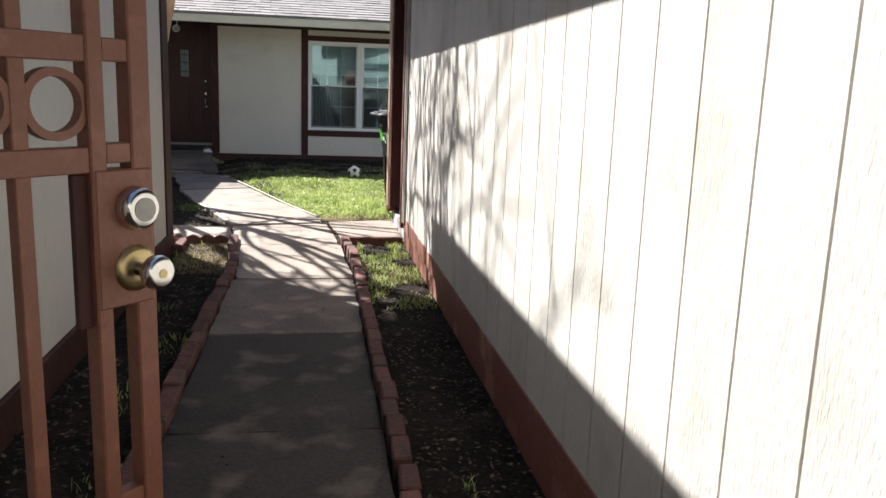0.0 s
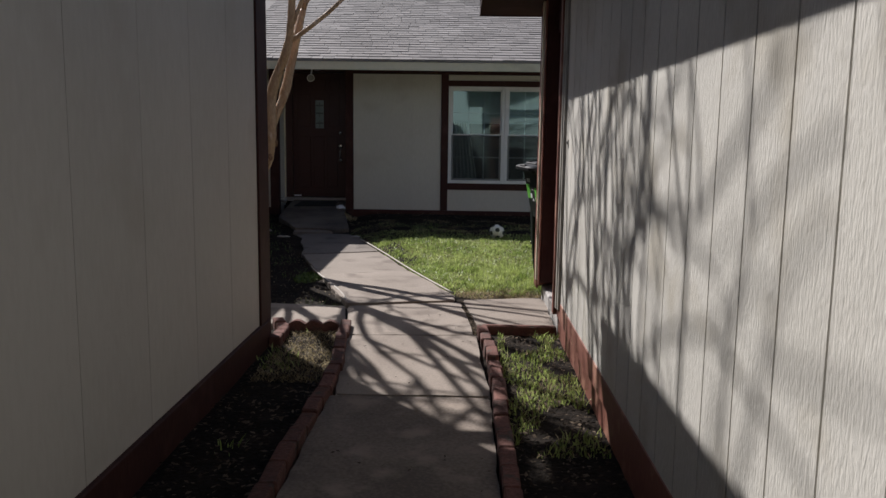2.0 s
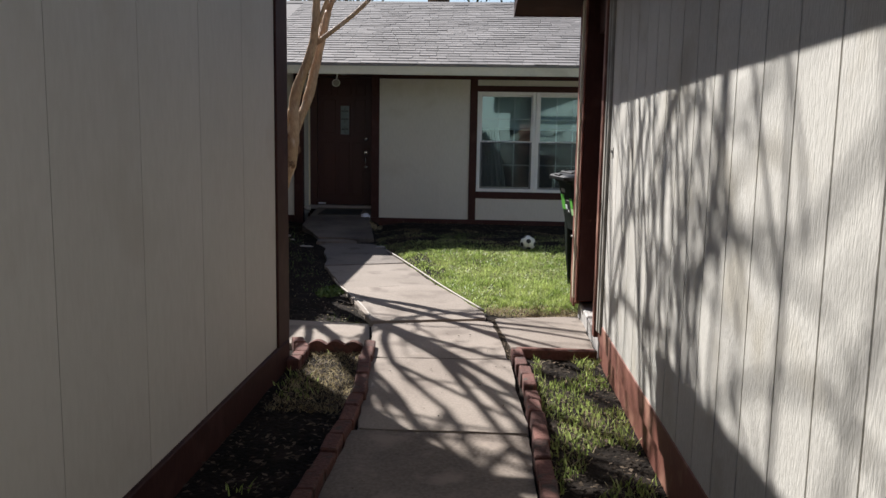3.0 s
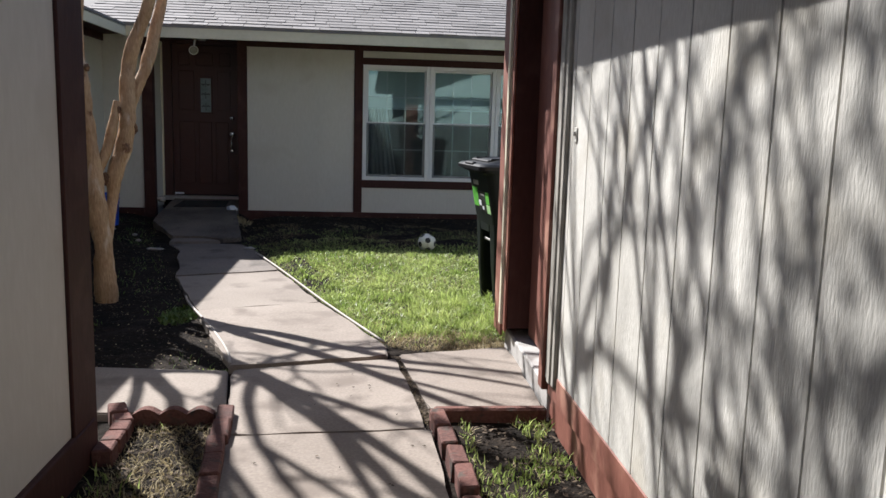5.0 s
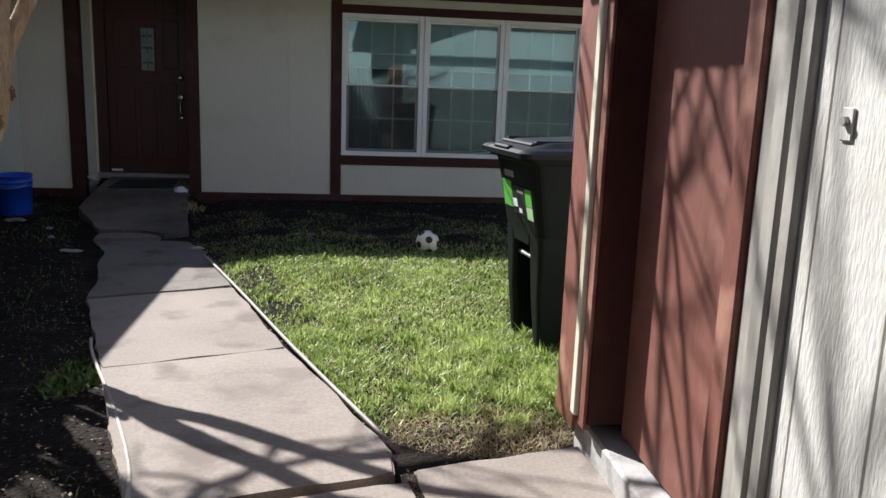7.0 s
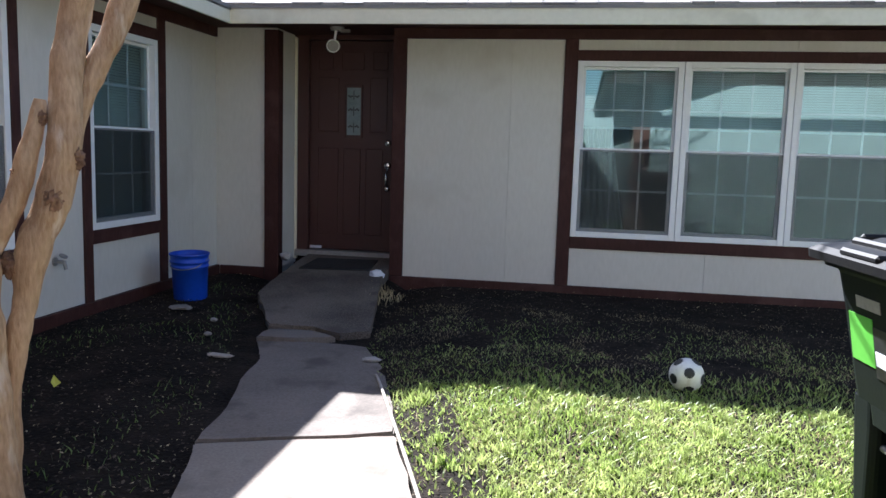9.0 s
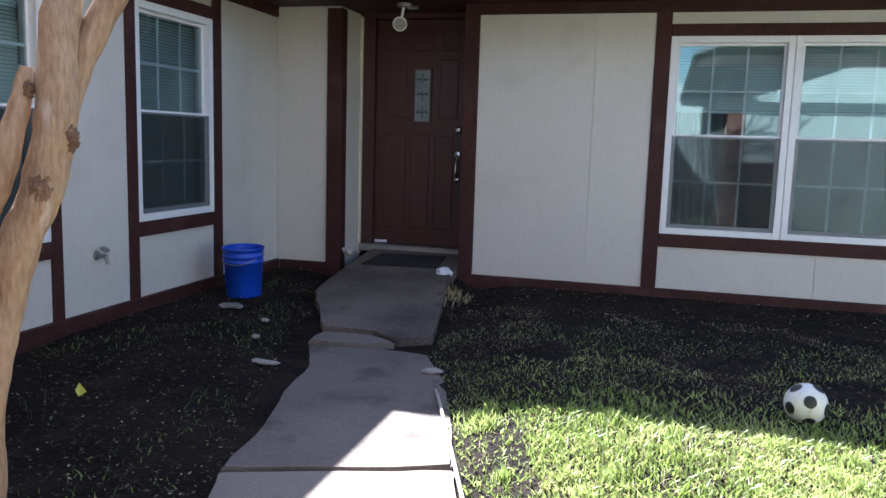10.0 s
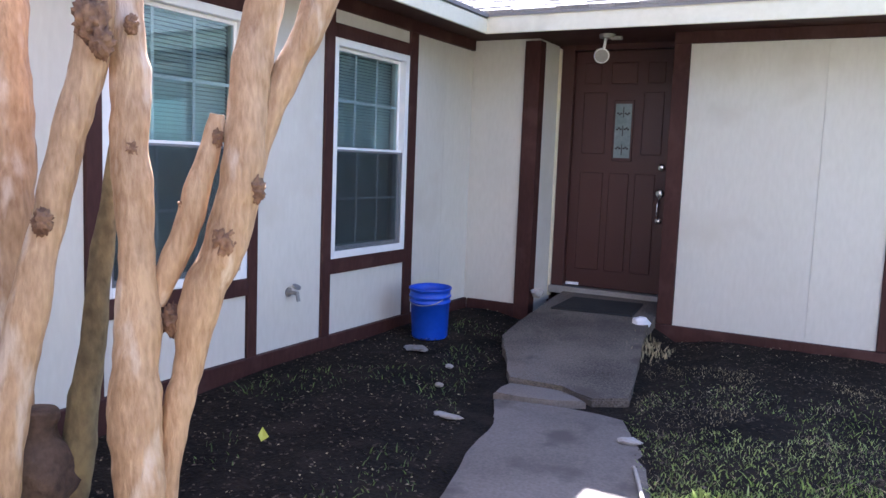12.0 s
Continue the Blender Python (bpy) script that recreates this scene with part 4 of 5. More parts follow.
# upper tub, set-back lower tub, and the two front legs beside the lift niche
bin_part("body", loft([(-0.262, 0.315, -0.262, 0.262, 0.60), (-0.275, 0.322, -0.268, 0.268, 0.66), (-0.315, 0.345, -0.285, 0.285, 0.86), (-0.335, 0.365, -0.298, 0.298, 0.955), (-0.355, 0.375, -0.308, 0.308, 0.985)]), BIN)
bin_part("lower_tub", loft([(-0.06, 0.265, -0.225, 0.225, 0.0), (-0.07, 0.30, -0.25, 0.25, 0.30), (-0.08, 0.314, -0.26, 0.26, 0.602)]), BIN)
for y0, y1, y2, y3 in ((-0.225, -0.135, -0.260, -0.100), (0.150, 0.225, 0.125, 0.260)):
    bin_part("front_leg", loft([(-0.215, -0.03, y0, y1, 0.0), (-0.245, -0.04, (y0 + y2) / 2, (y1 + y3) / 2, 0.30), (-0.256, -0.05, y2, y3, 0.52), (-0.262, -0.05, y2, y3 + 0.0, 0.602)], 0.03), BIN)
bin_part("niche_head", loft([(-0.258, -0.05, -0.11, 0.135, 0.545), (-0.262, -0.05, -0.13, 0.155, 0.603)], 0.02), BIN)
bin_part("rim", loft([(-0.372, 0.392, -0.322, 0.322, 0.972), (-0.378, 0.398, -0.328, 0.328, 1.000)]), BIN)
bin_part("lid", loft([(-0.415, 0.41, -0.345, 0.345, 0.992), (-0.418, 0.41, -0.347, 0.347, 1.016), (-0.395, 0.40, -0.325, 0.325, 1.030), (-0.335, 0.385, -0.29, 0.29, 1.040), (-0.25, 0.37, -0.24, 0.24, 1.062), (0.05, 0.34, -0.20, 0.20, 1.074)]), LID, "black plastic lid")
bin_part("lid_ridge", boxes((-0.30, 0.36, -0.225, -0.200, 1.038, 1.070), (-0.30, 0.36, 0.200, 0.225, 1.038, 1.070), (-0.325, -0.300, -0.225, 0.225, 1.030, 1.060), bevel=0.008), LID)
bin_part("lid_grip", boxes((-0.412, -0.375, -0.11, 0.11, 1.018, 1.042), bevel=0.008), LID)
bin_part("lift_bar", cyl(bmesh.new(), (-0.215, -0.13, 0.475), (-0.215, 0.15, 0.475), 0.011, None, 12), GALV, "galvanised lift bar")
bin_part("handle_bar", cyl(bmesh.new(), (0.43, -0.22, 0.98), (0.43, 0.22, 0.98), 0.015, None, 12), BIN)
for s_ in (-1, 1):
    wb = bmesh.new()
    cyl(wb, (0.24, s_ * 0.26, 0.115), (0.24, s_ * 0.305, 0.115), 0.125, None, 24)
    wheel = bin_part("wheel", wb, LID, "black plastic wheel")
    bin_part("hub", cyl(bmesh.new(), (0.24, s_ * 0.30, 0.115), (0.24, s_ * 0.312, 0.115), 0.05, None, 16), BIN, "", False, wheel)


def bin_label(name, y0, y1, z0, z1, mat, label="", lift=0.003):
    """A flat sticker that follows the lean of the tub's front."""
    bm = bmesh.new()
    fx = lambda z: -0.275 - 0.04 * (z - 0.66) / 0.20 - lift
    vs = [bm.verts.new((fx(z) + d, y, z)) for d in (0, 0.004) for y, z in ((y0, z0), (y1, z0), (y1, z1), (y0, z1))]
    for q in ((0, 1, 2, 3), (7, 6, 5, 4), (0, 4, 5, 1), (1, 5, 6, 2), (2, 6, 7, 3), (3, 7, 4, 0)):
        bm.faces.new([vs[i] for i in q])
    return bin_part(name, bm, mat, label)


bin_label("front_label", 0.075, 0.215, 0.715, 0.850, LIME, "lime green printed label")
bin_label("label_plate", -0.125, 0.073, 0.690, 0.830, BLACK, "dark printed band between labels")
bin_label("label_mark", 0.00, 0.065, 0.725, 0.765, PAPER, "pale printed mark", 0.005)
bin_label("label_mark", -0.06, -0.02, 0.700, 0.722, PAPER, "pale printed mark", 0.005)
bin_label("label_mark", -0.105, -0.01, 0.800, 0.812, GALV, "pale printed line", 0.005)
bin_label("side_label", -0.215, -0.127, 0.745, 0.830, LIME, "lime green printed label")
bin_label("side_label", -0.215, -0.127, 0.680, 0.741, PALE_LIME, "pale green printed label")
bin_label("stamp", 0.02, 0.16, 0.872, 0.905, GALV, "grey moulded stamp")

# ---- football ----
BR = 0.094
bc = Vector((0.507, 11.09, ground_z(0.5, 11.09) + BR - 0.03))
ball = tagged(empty("football", bc.x, bc.y, bc.z), "white and black panelled leather football on grass", "ball")
ico = bmesh.new()
bmesh.ops.create_icosphere(ico, subdivisions=1, radius=1.0)
centres = [v.co.normalized() for v in ico.verts if len(v.link_edges) == 5]
ico.free()
sp = bmesh.new()
bmesh.ops.create_icosphere(sp, subdivisions=5, radius=1.0, matrix=Euler((0.45, 0.3, 0.8)).to_matrix().to_4x4())
R3 = Euler((0.45, 0.3, 0.8)).to_matrix()
cs = [R3 @ c for c in centres]
dark = [f for f in sp.faces if max(f.calc_center_median().normalized().dot(c) for c in cs) > 0.952]
for c in cs:
    bk = bmesh.new()
    for f in dark:
        if f.calc_center_median().normalized().dot(c) > 0.952:
            bk.faces.new([bk.verts.new(v.co * BR * 1.006 + bc) for v in f.verts])
    bmesh.ops.remove_doubles(bk, verts=bk.verts, dist=0.0005)
    part("pentagon", bk, BLACK, ball, "black leather pentagon", True)
for v in sp.verts:
    v.co = v.co * BR + bc
part("ball_cover", sp, BALLW, ball, "", True)

# ---- bucket ----
BX, BY = -3.17, 12.56
bz = ground_z(BX, BY) - 0.005
bucket = tagged(empty("bucket", BX, BY, bz), "blue ribbed plastic bucket standing on soil", "bucket")
bb = bmesh.new()
prof = [(0.125, 0.0), (0.130, 0.01), (0.142, 0.26), (0.150, 0.262), (0.150, 0.272), (0.144, 0.276), (0.146, 0.300), (0.154, 0.302), (0.154, 0.312), (0.147, 0.316), (0.149, 0.355), (0.157, 0.357), (0.157, 0.368), (0.148, 0.370), (0.140, 0.33), (0.122, 0.012)]
lathe(bb, prof, 32, Matrix.Translation((BX, BY, bz)) @ Matrix.Rotation(radians(2), 4, "X"))
part("pail", bb, BLUE, bucket, "", True)
hd = bmesh.new()
tube(hd, [(BX - 0.155, BY, bz + 0.33), (BX - 0.11, BY - 0.12, bz + 0.27), (BX, BY - 0.165, bz + 0.25), (BX + 0.11, BY - 0.12, bz + 0.27), (BX + 0.155, BY, bz + 0.33)], [0.003] * 5, 6)
part("wire_handle", hd, GALV, bucket)

# ---- small fittings ----
mat_ = tagged(empty("doormat", -2.33, 13.95, 0.25), "dark rubber doormat on the porch slab", "doormat")
mp_ = [(-2.66, 13.66), (-2.00, 13.72), (-2.02, 14.12), (-2.62, 14.08)]
part("mat", prism(mp_, 0.12, lambda x, y: rise_p(x, y) + 0.014, 0.004), RUBBER, mat_)
flood = tagged(empty("floodlight", -2.40, 13.78, 2.45), "white outdoor floodlight hanging under the soffit", "floodlight")
fb = bmesh.new()
lathe(fb, [(0.06, -0.03), (0.065, 0.0), (0.05, 0.004)], 20, Matrix.Translation((-2.36, 13.80, 2.446)))
part("base_plate", fb, GALV, flood)
part("arm", cyl(bmesh.new(), (-2.37, 13.80, 2.43), (-2.385, 13.80, 2.33), 0.012, None, 10), WHITE, flood)
fh = bmesh.new()
lathe(fh, [(0.022, 0.07), (0.030, 0.03), (0.055, -0.015), (0.062, -0.03), (0.050, -0.032), (0.040, -0.02)], 24, Matrix.Translation((-2.39, 13.77, 2.285)) @ Vector((0.30, -0.88, -0.36)).to_track_quat("-Z", "Y").to_matrix().to_4x4())
part("lamp_head", fh, WHITE, flood, "white lamp head", True)
fl_ = bmesh.new()
lathe(fl_, [(0.050, -0.0335), (0.034, -0.035), (0.004, -0.0355)], 20, Matrix.Translation((-2.39, 13.77, 2.285)) @ Vector((0.30, -0.88, -0.36)).to_track_quat("-Z", "Y").to_matrix().to_4x4())
part("lens", fl_, GALV, flood, "grey lamp lens")
part("sensor_bar", boxes((-2.33, -2.24, 13.78, 13.82, 2.40, 2.43), bevel=0.006), GALV, flood)
tap = tagged(empty("garden_tap", XW, 11.43, 0.54), "small weathered metal garden tap on siding", "tap")
tb_ = cyl(bmesh.new(), (XW - 0.005, 11.43, 0.55), (XW + 0.08, 11.43, 0.55), 0.013, None, 10)
cyl(tb_, (XW + 0.07, 11.43, 0.56), (XW + 0.085, 11.43, 0.50), 0.012, None, 10)
part("spout", tb_, GALV, tap)
part("handwheel", cyl(bmesh.new(), (XW + 0.065, 11.43, 0.585), (XW + 0.07, 11.43, 0.595), 0.028, None, 12), GALV, tap)
part("wall_flange", cyl(bmesh.new(), (XW + 0.001, 11.43, 0.55), (XW + 0.008, 11.43, 0.55), 0.03, None, 14), GALV, tap)


def crumple(name, x, y, z, s, mat, label, cat, seed, flat=0.5, group=""):
    bm = bmesh.new()
    bmesh.ops.create_icosphere(bm, subdivisions=2, radius=1)
    for v in bm.verts:
        k = 1 + 0.45 * noise.noise(v.co * 1.9 + Vector((seed * 3.1, 0, 0)))
        v.co = Vector((v.co.x * s[0] * k, v.co.y * s[1] * k, v.co.z * s[2] * k)) + Vector((x, y, z))
    return tagged(part(name, bm, mat), label, cat, group)


crumple("crumpled_paper", -1.90, 13.58, 0.235, (0.075, 0.05, 0.045), PAPER, "crumpled pale plastic scrap beside the porch", "litter", 1)
for i, (x, y, sx, sy) in enumerate(((-3.02, 12.12, 0.10, 0.06), (-2.28, 11.20, 0.085, 0.028), (-1.36, 11.42, 0.062, 0.042), (-2.55, 11.6, 0.03, 0.02), (-2.7, 12.0, 0.028, 0.022), (-2.86, 13.85, 0.06, 0.05))):
    crumple("stone", x, y, ground_z(x, y) + (0.012 if i != 5 else 0.20), (sx, sy, 0.016 if i != 5 else 0.04), STONE, "pale flat broken stone lying on soil", "stone", i + 2, group="broken stones")
lf = raw("fallen_leaf", [(0, 0, 0), (0.025, 0.02, 0.012), (0.075, 0.01, 0.02), (0.03, -0.03, 0.008), (0.035, 0.0, 0.0)], [(0, 4, 1), (1, 4, 2), (2, 4, 3), (3, 4, 0)], YELLOW)
lf.matrix_world = pose(-2.78, 10.32, ground_z(-2.78, 10.32) + 0.012, 10, -25, 120)
lf.modifiers.new("thick", "SOLIDIFY").thickness = 0.001
tagged(lf, "yellow-green fallen leaf on dark soil", "leaf")


# ---- crape myrtle: several smooth tan trunks and a bare crown ----
tree = tagged(empty("tree", -2.25, 9.15, 0), "bare multi-trunk tree with peeling tan bark", "tree")


def limb(name, pts, radii, mat=None, seg=28, rough=0.17):
    bm = bmesh.new()
    tube(bm, pts, radii, seg, rough, 14)
    return part(name, bm, mat or BARK, tree, "", True)


trunks = [
    ([(-2.50, 9.02, -0.1), (-2.55, 8.99, 0.30), (-2.60, 9.03, 0.89), (-2.63, 9.07, 1.31), (-2.69, 9.10, 1.83), (-2.85, 9.15, 2.7)], [0.095, 0.078, 0.070, 0.070, 0.062, 0.045]),
    ([(-2.42, 8.84, -0.1), (-2.40, 8.85, 0.39), (-2.37, 8.90, 0.74), (-2.33, 8.98, 1.16), (-2.31, 9.03, 1.40), (-2.27, 9.10, 1.80), (-2.15, 9.00, 2.7)], [0.090, 0.066, 0.056, 0.044, 0.044, 0.048, 0.036]),
    ([(-2.10, 9.10, -0.1), (-2.11, 9.10, 0.37), (-2.14, 9.11, 0.58), (-2.16, 9.13, 0.83), (-2.18, 9.15, 1.08), (-2.22, 9.16, 1.36), (-2.24, 9.18, 1.57), (-2.27, 9.19, 1.82), (-2.35, 9.35, 2.8)], [0.095, 0.064, 0.073, 0.064, 0.052, 0.052, 0.054, 0.050, 0.036]),
    ([(-2.12, 9.16, -0.1), (-2.11, 9.18, 0.35), (-2.09, 9.20, 0.59), (-2.07, 9.24, 0.79), (-2.05, 9.27, 0.97), (-2.01, 9.31, 1.12), (-1.98, 9.35, 1.34), (-1.98, 9.38, 1.59), (-1.96, 9.42, 1.84), (-1.78, 9.38, 2.32), (-1.72, 9.32, 2.85)], [0.075, 0.038, 0.038, 0.046, 0.058, 0.066, 0.060, 0.058, 0.054, 0.042, 0.034]),
    ([(-2.00, 9.37, 1.26), (-1.96, 9.43, 1.49), (-1.91, 9.48, 1.65), (-1.85, 9.54, 1.86), (-1.70, 9.75, 2.7)], [0.040, 0.041, 0.043, 0.050, 0.034]),
    ([(-2.16, 9.19, 0.95), (-2.10, 9.24, 1.13), (-2.07, 9.27, 1.28), (-2.05, 9.31, 1.44), (-2.045, 9.315, 1.49)], [0.030, 0.040, 0.036, 0.028, 0.020]),
]
for pts, rad in trunks:
    limb("trunk", pts, rad)
limb("trunk", [(-2.44, 9.10, -0.1), (-2.43, 9.11, 0.29), (-2.42, 9.14, 0.52), (-2.41, 9.18, 0.79), (-2.41, 9.21, 1.05), (-2.40, 9.25, 1.32), (-2.40, 9.40, 2.2)], [0.060, 0.053, 0.048, 0.040, 0.034, 0.024, 0.02], BARK_MOSS)
limb("stump", [(-2.45, 9.02, -0.1), (-2.45, 9.02, 0.35), (-2.46, 9.03, 0.62)], [0.105, 0.095, 0.050], BARK_OLD, 26, 0.6)


def knot(x, y, z, r, seed):
    bm = bmesh.new()
    bmesh.ops.create_icosphere(bm, subdivisions=4, radius=1)
    for v in bm.verts:
        v.co.z *= 1.5
        k = 0.85 + 0.55 * abs(noise.noise(v.co * 5.5 + Vector((0, seed, 0)))) + 0.4 * noise.noise(v.co * 2.6 + Vector((seed * 5.3, 0, 0)))
        v.co = Vector((x, y, z)) + v.co * r * k
    part("knot", bm, KNOT, tree, "rough brown bark knot", True)


for i, (x, y, z, r) in enumerate(((-1.975, 9.275, 1.13, 0.030), (-1.93, 9.35, 1.28, 0.026), (-2.30, 8.945, 1.18, 0.024), (-2.25, 9.06, 1.72, 0.042), (-2.22, 9.07, 1.66, 0.028), (-2.115, 9.215, 0.90, 0.030), (-2.09, 9.25, 1.22, 0.024), (-2.03, 9.30, 1.42, 0.018), (-2.20, 9.15, 1.72, 0.018), (-2.19, 9.14, 1.38, 0.016))):
    knot(x, y, z, r, i)

rngt = random.Random(21)
crown = bmesh.new()


def grow(p, d, length, r, level):
    """Forking bare limbs, thinner at each fork."""
    q1 = p + d * length * 0.5 + Vector((rngt.uniform(-1, 1), rngt.uniform(-1, 1), rngt.uniform(-0.5, 0.5))) * 0.08 * length
    q = p + d * length
    tube(crown, [p, q1, q], [r, r * 0.88, r * 0.72], 8 if level < 2 else 5, 0.05, 3)
    if level >= 5:
        return
    for k in range(3 if level in (0, 1) else 2):
        nd = (d + Vector((rngt.uniform(-1, 1), rngt.uniform(-1, 1), rngt.uniform(-0.25, 0.55))) * 0.72).normalized()
        grow(q, nd, length * rngt.uniform(0.68, 0.92), r * rngt.uniform(0.60, 0.80), level + 1)


for (pts, rad), d in zip(trunks[:5], ((-0.25, -0.3, 1), (0.25, -0.65, 1), (-0.1, 0.35, 1), (0.22, -0.25, 1), (0.35, 0.5, 1))):
    grow(Vector(pts[-1]), Vector(d).normalized(), 0.95, rad[-1], 0)
for z, k, d in ((2.05, 0, (-0.5, -0.7, 1)), (2.2, 0, (-0.2, 0.8, 0.9)), (2.05, 1, (-0.35, -0.8, 0.9)), (2.3, 1, (0.0, -0.4, 1)), (2.1, 2, (-0.45, 0.7, 1)), (2.4, 2, (-0.5, -0.25, 1)), (2.3, 4, (0.1, 0.8, 0.8))):
    pts = trunks[k][0]
    a, b = Vector(pts[-2]), Vector(pts[-1])
    grow(a + (b - a) * (z - a.z) / (b.z - a.z), Vector(d).normalized(), 1.0, 0.034, 1)
grow(Vector((-1.79, 9.38, 2.30)), Vector((0.75, 0.0, 0.62)).normalized(), 0.9, 0.026, 1)
grow(Vector((-1.75, 9.36, 2.45)), Vector((0.45, -0.15, 0.9)).normalized(), 0.9, 0.022, 1)
for p, d, ln, r in (((-2.15, 9.00, 2.65), (0.05, -1.0, 0.95), 1.25, 0.034), ((-2.85, 9.15, 2.65), (0.15, -0.9, 0.95), 1.35, 0.036), ((-2.15, 9.00, 2.65), (-0.25, -1.0, 1.3), 1.4, 0.032), ((-2.35, 9.35, 2.75), (0.1, -0.8, 1.0), 1.5, 0.034)):
    grow(Vector(p), Vector(d).normalized(), ln, r, 1)
part("crown", crown, BARK, tree, "bare thin grey-tan branches", True)
tree.location += Vector((0.009, -0.040, 0.015))


# ---- lawn, weeds and litter ----
def blades(name, n, place, hmin, hmax, wid, mat, label, seed, lean=0.6):
    """Many bent grass blades as one mesh; place draws a ground point and a size."""
    rng = random.Random(seed)
    vs, fs = [], []
    for _ in range(n):
        p = place(rng)
        if p is None:
            continue
        x, y, k = p
        z = ground_z(x, y) - 0.014
        a = rng.uniform(0, 6.283)
        h = rng.uniform(hmin, hmax) * k
        w = wid * rng.uniform(0.6, 1.2)
        dx, dy = math.cos(a) * w, math.sin(a) * w
        b = rng.uniform(0, 6.283)
        lx, ly = math.cos(b) * h * lean * rng.random(), math.sin(b) * h * lean * rng.random()
        i = len(vs)
        vs += [(x - dx, y - dy, z), (x + dx, y + dy, z), (x + dx * 0.8 + lx * 0.4, y + dy * 0.8 + ly * 0.4, z + h * 0.6), (x - dx * 0.8 + lx * 0.4, y - dy * 0.8 + ly * 0.4, z + h * 0.6), (x + lx, y + ly, z + h)]
        fs += [(i, i + 1, i + 2, i + 3), (i + 3, i + 2, i + 4)]
    return tagged(raw(name, vs, fs, mat), label, "grass", "", "stuff")


def lawn_edge(y):
    return -0.01 - (y - 7.74) * 0.372


def lawn(rng):
    y = rng.uniform(7.78, 12.9)
    x = rng.uniform(-1.5, 4.2)
    if x < lawn_edge(y) + 0.04 or (x > 0.66 and y < 7.9):
        return None
    thin = noise.noise(Vector((x * 1.6, y * 1.6, 7.0)))
    keep = 1.0
    if y > 10.9:
        keep = max(0.0, 1 - (y - 10.9) / 0.5) * (0.45 if x > -0.3 else 0.15)
    if y > 10.55 and x < 0.1:
        keep *= 0.75
    if y < 8.35:
        keep *= max(0.05, (y - 7.85) / 0.5) if x > 0.0 else 0.6
    if x < lawn_edge(y) + 0.35 and 9.4 < y < 10.9:
        keep *= 0.25
    keep *= min(1.0, max(0.45, 1.1 + 1.5 * thin))
    if rng.random() > keep:
        return None
    tall = 0.9 + 1.1 * max(0, noise.noise(Vector((x * 1.1, y * 1.1, 2.0)))) + (1.1 * max(0, 0.4 + noise.noise(Vector((x * 3, y * 3, 8.0)))) if y < 9.2 and x > 0.1 and y > 8.05 else 0)
    return x, y, tall


blades("lawn_grass", 215000, lawn, 0.014, 0.042, 0.0044, GRASS, "bright green short lawn grass", 3, 1.6)
TUFTS = random.Random(77)
tuft_spots = []
while len(tuft_spots) < 230:
    ty = TUFTS.uniform(7.95, 10.9)
    tx = TUFTS.uniform(lawn_edge(ty) + 0.1, 3.2)
    near = 1.0 if (0.15 < tx < 1.3 and 8.0 < ty < 9.2) else 0.25
    if TUFTS.random() < near and not (tx > 0.66 and ty < 8.0):
        tuft_spots.append((tx, ty, TUFTS.uniform(0.05, 0.13), near))


def tuft(rng):
    tx, ty, r, near = rng.choice(tuft_spots)
    a, q = rng.uniform(0, 6.283), rng.random()
    return tx + r * q * math.cos(a), ty + r * q * math.sin(a), (0.75 + 0.55 * near) * (1.15 - 0.5 * q)


blades("grass_tufts", 16000, tuft, 0.030, 0.080, 0.0042, GRASS, "taller lush grass tufts in the lawn", 33, 1.0)
blades("dry_grass", 40000, lambda r: lawn(r), 0.012, 0.035, 0.0032, STRAW, "dry straw blades among the lawn", 4, 2.2)


def clump_place(cx, cy, rx, ry, size=1.0):
    def f(rng):
        a, q = rng.uniform(0, 6.283), math.sqrt(rng.random())
        return cx + rx * q * math.cos(a), cy + ry * q * math.sin(a), size * rng.uniform(0.6, 1.2)
    return f


def bed_right(rng):
    x, y = rng.uniform(0.31, 0.735), rng.uniform(-1.0, 6.47)
    if noise.noise(Vector((x * 3, y * 2.2, 1.0))) < (-0.12 if y > 4.3 else 0.62):
        return None
    return x, y, rng.uniform(0.6, 1.3)


def bed_left(rng):
    x, y = rng.uniform(-1.2, -0.73), rng.uniform(-1.0, 6.5)
    if noise.noise(Vector((x * 3, y * 2.2, 4.0))) < (0.1 if y > 5.2 else 0.34):
        return None
    return x, y, rng.uniform(0.6, 1.2)


blades("bed_grass", 8500, bed_right, 0.015, 0.050, 0.0042, GRASS, "patchy green grass in narrow bed", 6, 0.9)
blades("bed_grass", 3200, bed_left, 0.02, 0.06, 0.004, GRASS, "thin grass in shaded narrow bed", 7, 0.9)
blades("bed_straw", 3400, bed_right, 0.012, 0.035, 0.003, STRAW, "dry straw in narrow bed", 8, 2.6)
blades("bed_straw", 2600, lambda r: (r.uniform(-1.15, -0.75), r.uniform(5.3, 6.55), 1.0), 0.012, 0.03, 0.003, STRAW, "dry straw in narrow bed", 9, 2.6)
blades("straw_patch", 2800, clump_place(0.40, 7.90, 0.40, 0.26), 0.012, 0.035, 0.003, STRAW, "dry straw patch at edge of lawn", 10, 2.6)


def shade_bed(rng):
    x, y = rng.uniform(-3.45, -0.9), rng.uniform(7.2, 13.3)
    if -2.9 - 0.0 < x and x > path_mid(y) - 0.52 and y > 7.2:
        return None
    if noise.noise(Vector((x * 1.7, y * 1.7, 9.0))) < 0.06:
        return None
    return x, y, rng.uniform(0.5, 1.1)


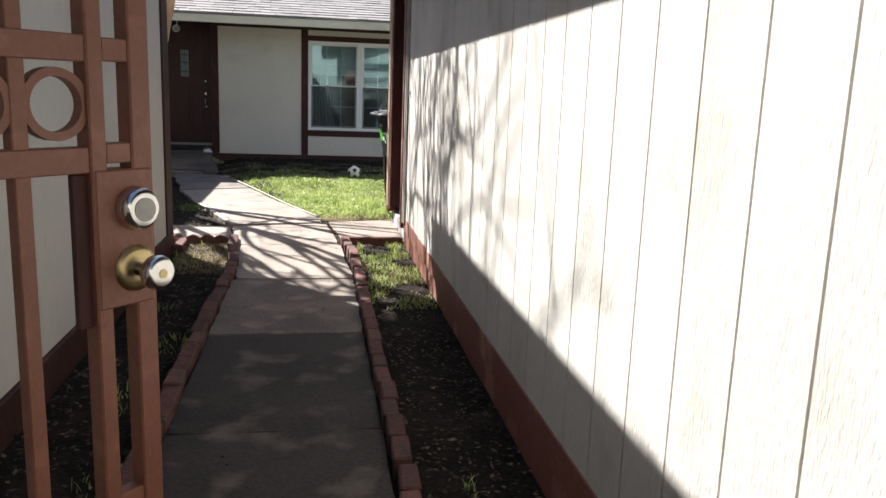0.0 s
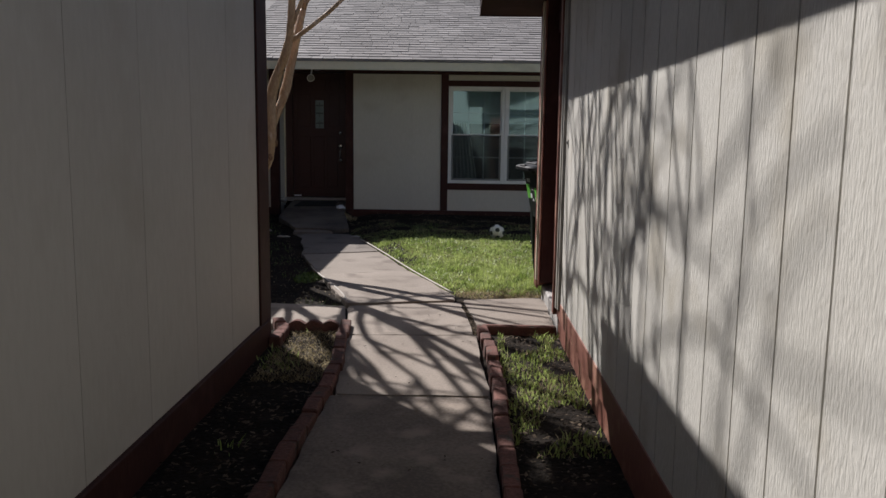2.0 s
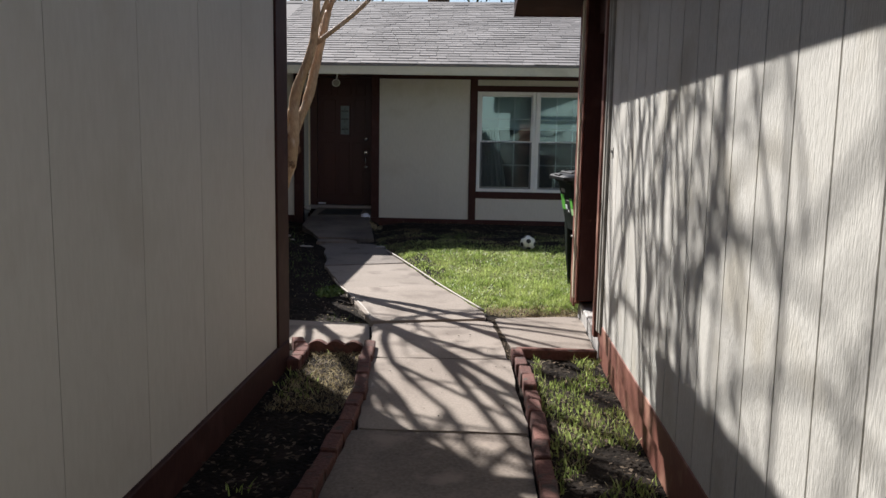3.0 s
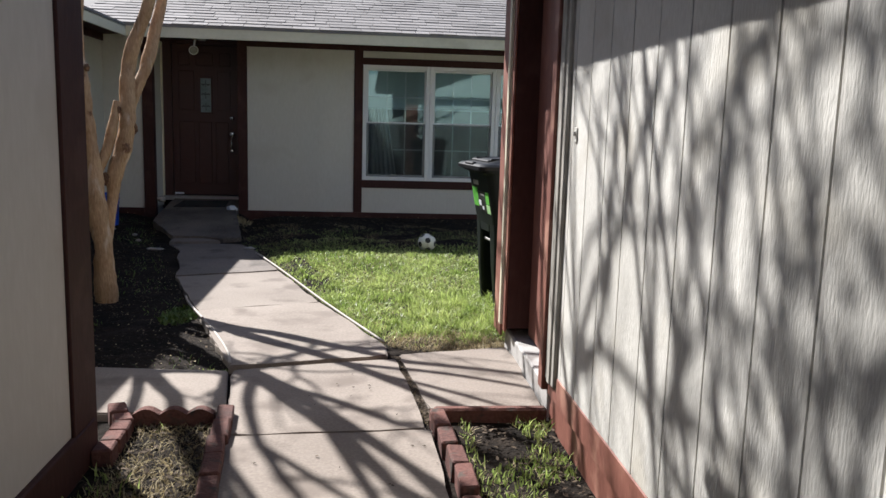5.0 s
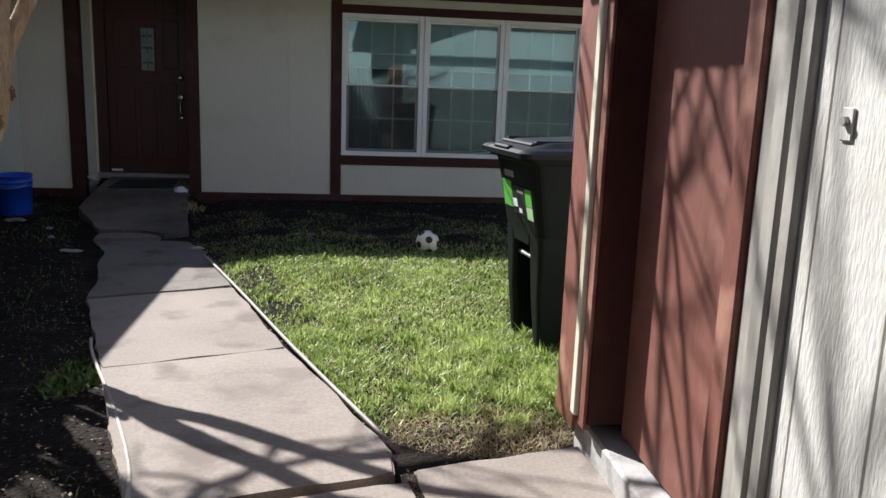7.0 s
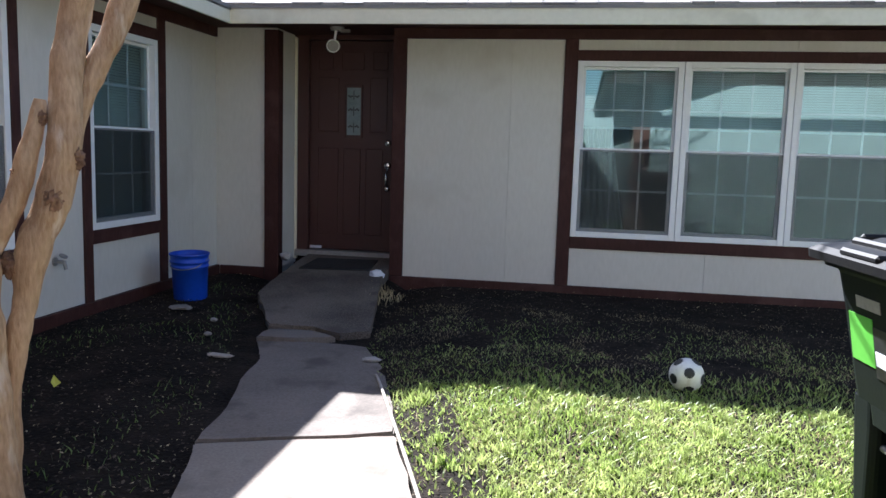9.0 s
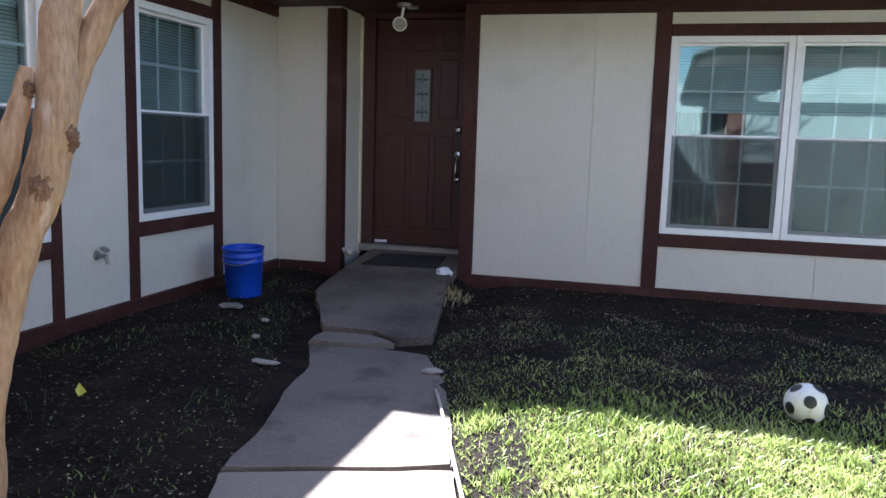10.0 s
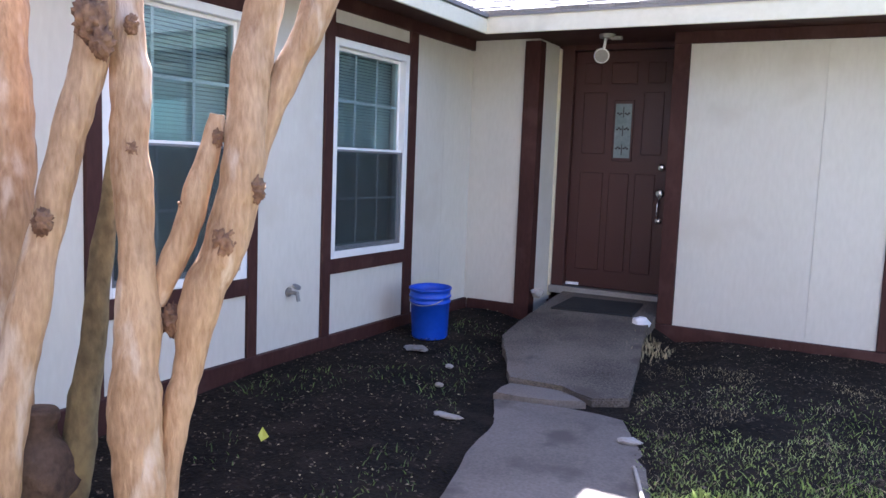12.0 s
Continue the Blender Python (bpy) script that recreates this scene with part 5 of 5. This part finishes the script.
blades("shade_lawn", 36000, lambda r: (lambda x, y: None if x < lawn_edge(y) + 0.04 or r.random() < (y - 10.7) / 2.0 or noise.noise(Vector((x * 1.9, y * 1.9, 3.0))) < -0.12 else (x, y, 1.0))(r.uniform(-1.5, 4.2), r.uniform(10.75, 12.7)), 0.008, 0.026, 0.0024, GRASS, "thin dull grass on shaded soil", 34, 1.8)
blades("house_straw", 22000, lambda r: (lambda x, y: None if x < path_mid(y) + 0.5 or noise.noise(Vector((x * 2.2, y * 2.2, 5.0))) < 0.05 else (x, y, 1.0))(r.uniform(-1.7, 4.0), r.uniform(10.3, 13.0)), 0.008, 0.022, 0.0018, STRAW, "dry dead grass on shaded soil", 31, 2.4)
blades("shade_grass", 5200, shade_bed, 0.015, 0.045, 0.0035, IVY, "sparse weeds and grass on shaded soil", 11, 1.6)
blades("wall_weeds", 170, lambda r: (r.uniform(-1.86, -1.60), r.uniform(12.9, 13.5), r.uniform(0.5, 1.2)), 0.03, 0.08, 0.006, STRAW, "dry weeds beside porch slab", 12, 0.9)
blades("sunny_weeds", 420, clump_place(-1.44, 8.55, 0.12, 0.26), 0.02, 0.05, 0.012, IVY, "low leafy weeds by the walk", 13, 1.2)
blades("joint_weeds", 160, clump_place(-0.78, 7.27, 0.25, 0.02, 0.7), 0.02, 0.05, 0.003, GRASS, "grass tufts in a slab joint", 14, 1.0)
blades("joint_weeds", 240, lambda r: (lambda u: (0.065 + 0.115 * u + r.uniform(-0.015, 0.015), 7.45 - 1.0 * u, 0.5))(r.random()), 0.02, 0.05, 0.003, STRAW, "dry tufts in a slab joint", 15, 1.4)


def litter(name, n, place, smin, smax, mat, label, seed, lift=0.004):
    rng = random.Random(seed)
    vs, fs = [], []
    for _ in range(n):
        p = place(rng)
        if p is None:
            continue
        x, y = p[0], p[1]
        z = ground_z(x, y) + lift
        s, a = rng.uniform(smin, smax), rng.uniform(0, 6.283)
        c, d = math.cos(a), math.sin(a)
        e = rng.uniform(0.25, 0.7)
        i = len(vs)
        for u, v, h in ((-1, 0, 0), (0, -e, rng.uniform(0, 0.4)), (1, 0, rng.uniform(0, 0.6)), (0, e, rng.uniform(0, 0.4))):
            vs.append((x + s * (u * c - v * d), y + s * (u * d + v * c), z + h * s))
        fs.append((i, i + 1, i + 2, i + 3))
    return tagged(raw(name, vs, fs, mat), label, "litter", "", "stuff")


def any_soil(rng):
    x, y = rng.uniform(-3.5, 3.6), rng.uniform(7.1, 13.8)
    pm = path_mid(y)
    if pm - 0.46 < x < pm + 0.46:
        return None
    if x > lawn_edge(y) and y < 11.2 and rng.random() < 0.85:
        return None
    return x, y


litter("leaf_litter", 30000, any_soil, 0.004, 0.015, LITTER, "dry brown leaf litter on soil", 20)
litter("pale_litter", 4600, any_soil, 0.003, 0.011, STRAW, "pale dry leaves on soil", 21, 0.008)
litter("bed_litter", 2600, lambda r: (r.uniform(0.32, 0.74), r.uniform(-1, 6.47)), 0.006, 0.018, LITTER, "dry litter in narrow bed", 22)
litter("bed_litter", 2600, lambda r: (r.uniform(-1.2, -0.73), r.uniform(-1, 6.55)), 0.006, 0.020, LITTER, "dry litter in narrow bed", 23)
litter("walk_litter", 160, lambda r: (r.uniform(-0.6, 0.2), r.uniform(-0.5, 7.2)), 0.004, 0.012, LITTER, "small debris on the concrete walk", 24, 0.034)
litter("joint_soil", 1500, lambda r: (lambda u: (0.065 + 0.115 * u + r.gauss(0, 0.018), 7.47 - 1.05 * u))(r.random()), 0.004, 0.011, LITTER, "soil and debris in slab joint", 25, 0.022)


# ---- distance: trees behind the house ----
def far_tree(x, y, h, spread, seed):
    t = tagged(empty("tree", x, y, 0), "dark evergreen tree behind the house", "tree", "trees behind the house")
    rng = random.Random(seed)
    bm = bmesh.new()
    tube(bm, [(x, y, -0.2), (x + 0.1, y, h * 0.4), (x, y + 0.1, h * 0.9)], [0.28, 0.2, 0.05], 8, 0.1)
    for k in range(7):
        a = rng.uniform(0, 6.283)
        z = h * rng.uniform(0.35, 0.75)
        tube(bm, [(x, y, z), (x + math.cos(a) * spread * 0.5, y + math.sin(a) * spread * 0.5, z + 0.8), (x + math.cos(a) * spread * 0.9, y + math.sin(a) * spread * 0.9, z + 1.2)], [0.09, 0.06, 0.02], 6)
    part("trunk", bm, BARK_OLD, t)
    vs, fs = [], []
    lumps = [(x + rng.gauss(0, spread * 0.45), y + rng.gauss(0, spread * 0.4), h * rng.uniform(0.38, 1.0), rng.uniform(0.5, 1.1)) for _ in range(38)]
    for lx, ly, lz, lr in lumps:
        for _ in range(210):
            v = Vector((rng.gauss(0, 1), rng.gauss(0, 1), rng.gauss(0, 0.8))) * lr * 0.55
            s = rng.uniform(0.05, 0.12)
            a = Vector((rng.uniform(-1, 1), rng.uniform(-1, 1), rng.uniform(-1, 1))).normalized()
            b = a.orthogonal().normalized()
            c = Vector((lx, ly, lz)) + v
            i = len(vs)
            vs += [c - a * s, c + b * s * 0.5, c + a * s, c - b * s * 0.5]
            fs.append((i, i + 1, i + 2, i + 3))
    part_ = raw("crown", vs, fs, FOLIAGE, t)
    return t


far_tree(-6.2, 31.0, 9.5, 3.0, 1)
far_tree(2.0, 29.0, 9.0, 2.6, 2)
far_tree(6.5, 33.0, 11.0, 3.4, 3)
far_tree(-12.0, 34.0, 10.0, 3.2, 4)
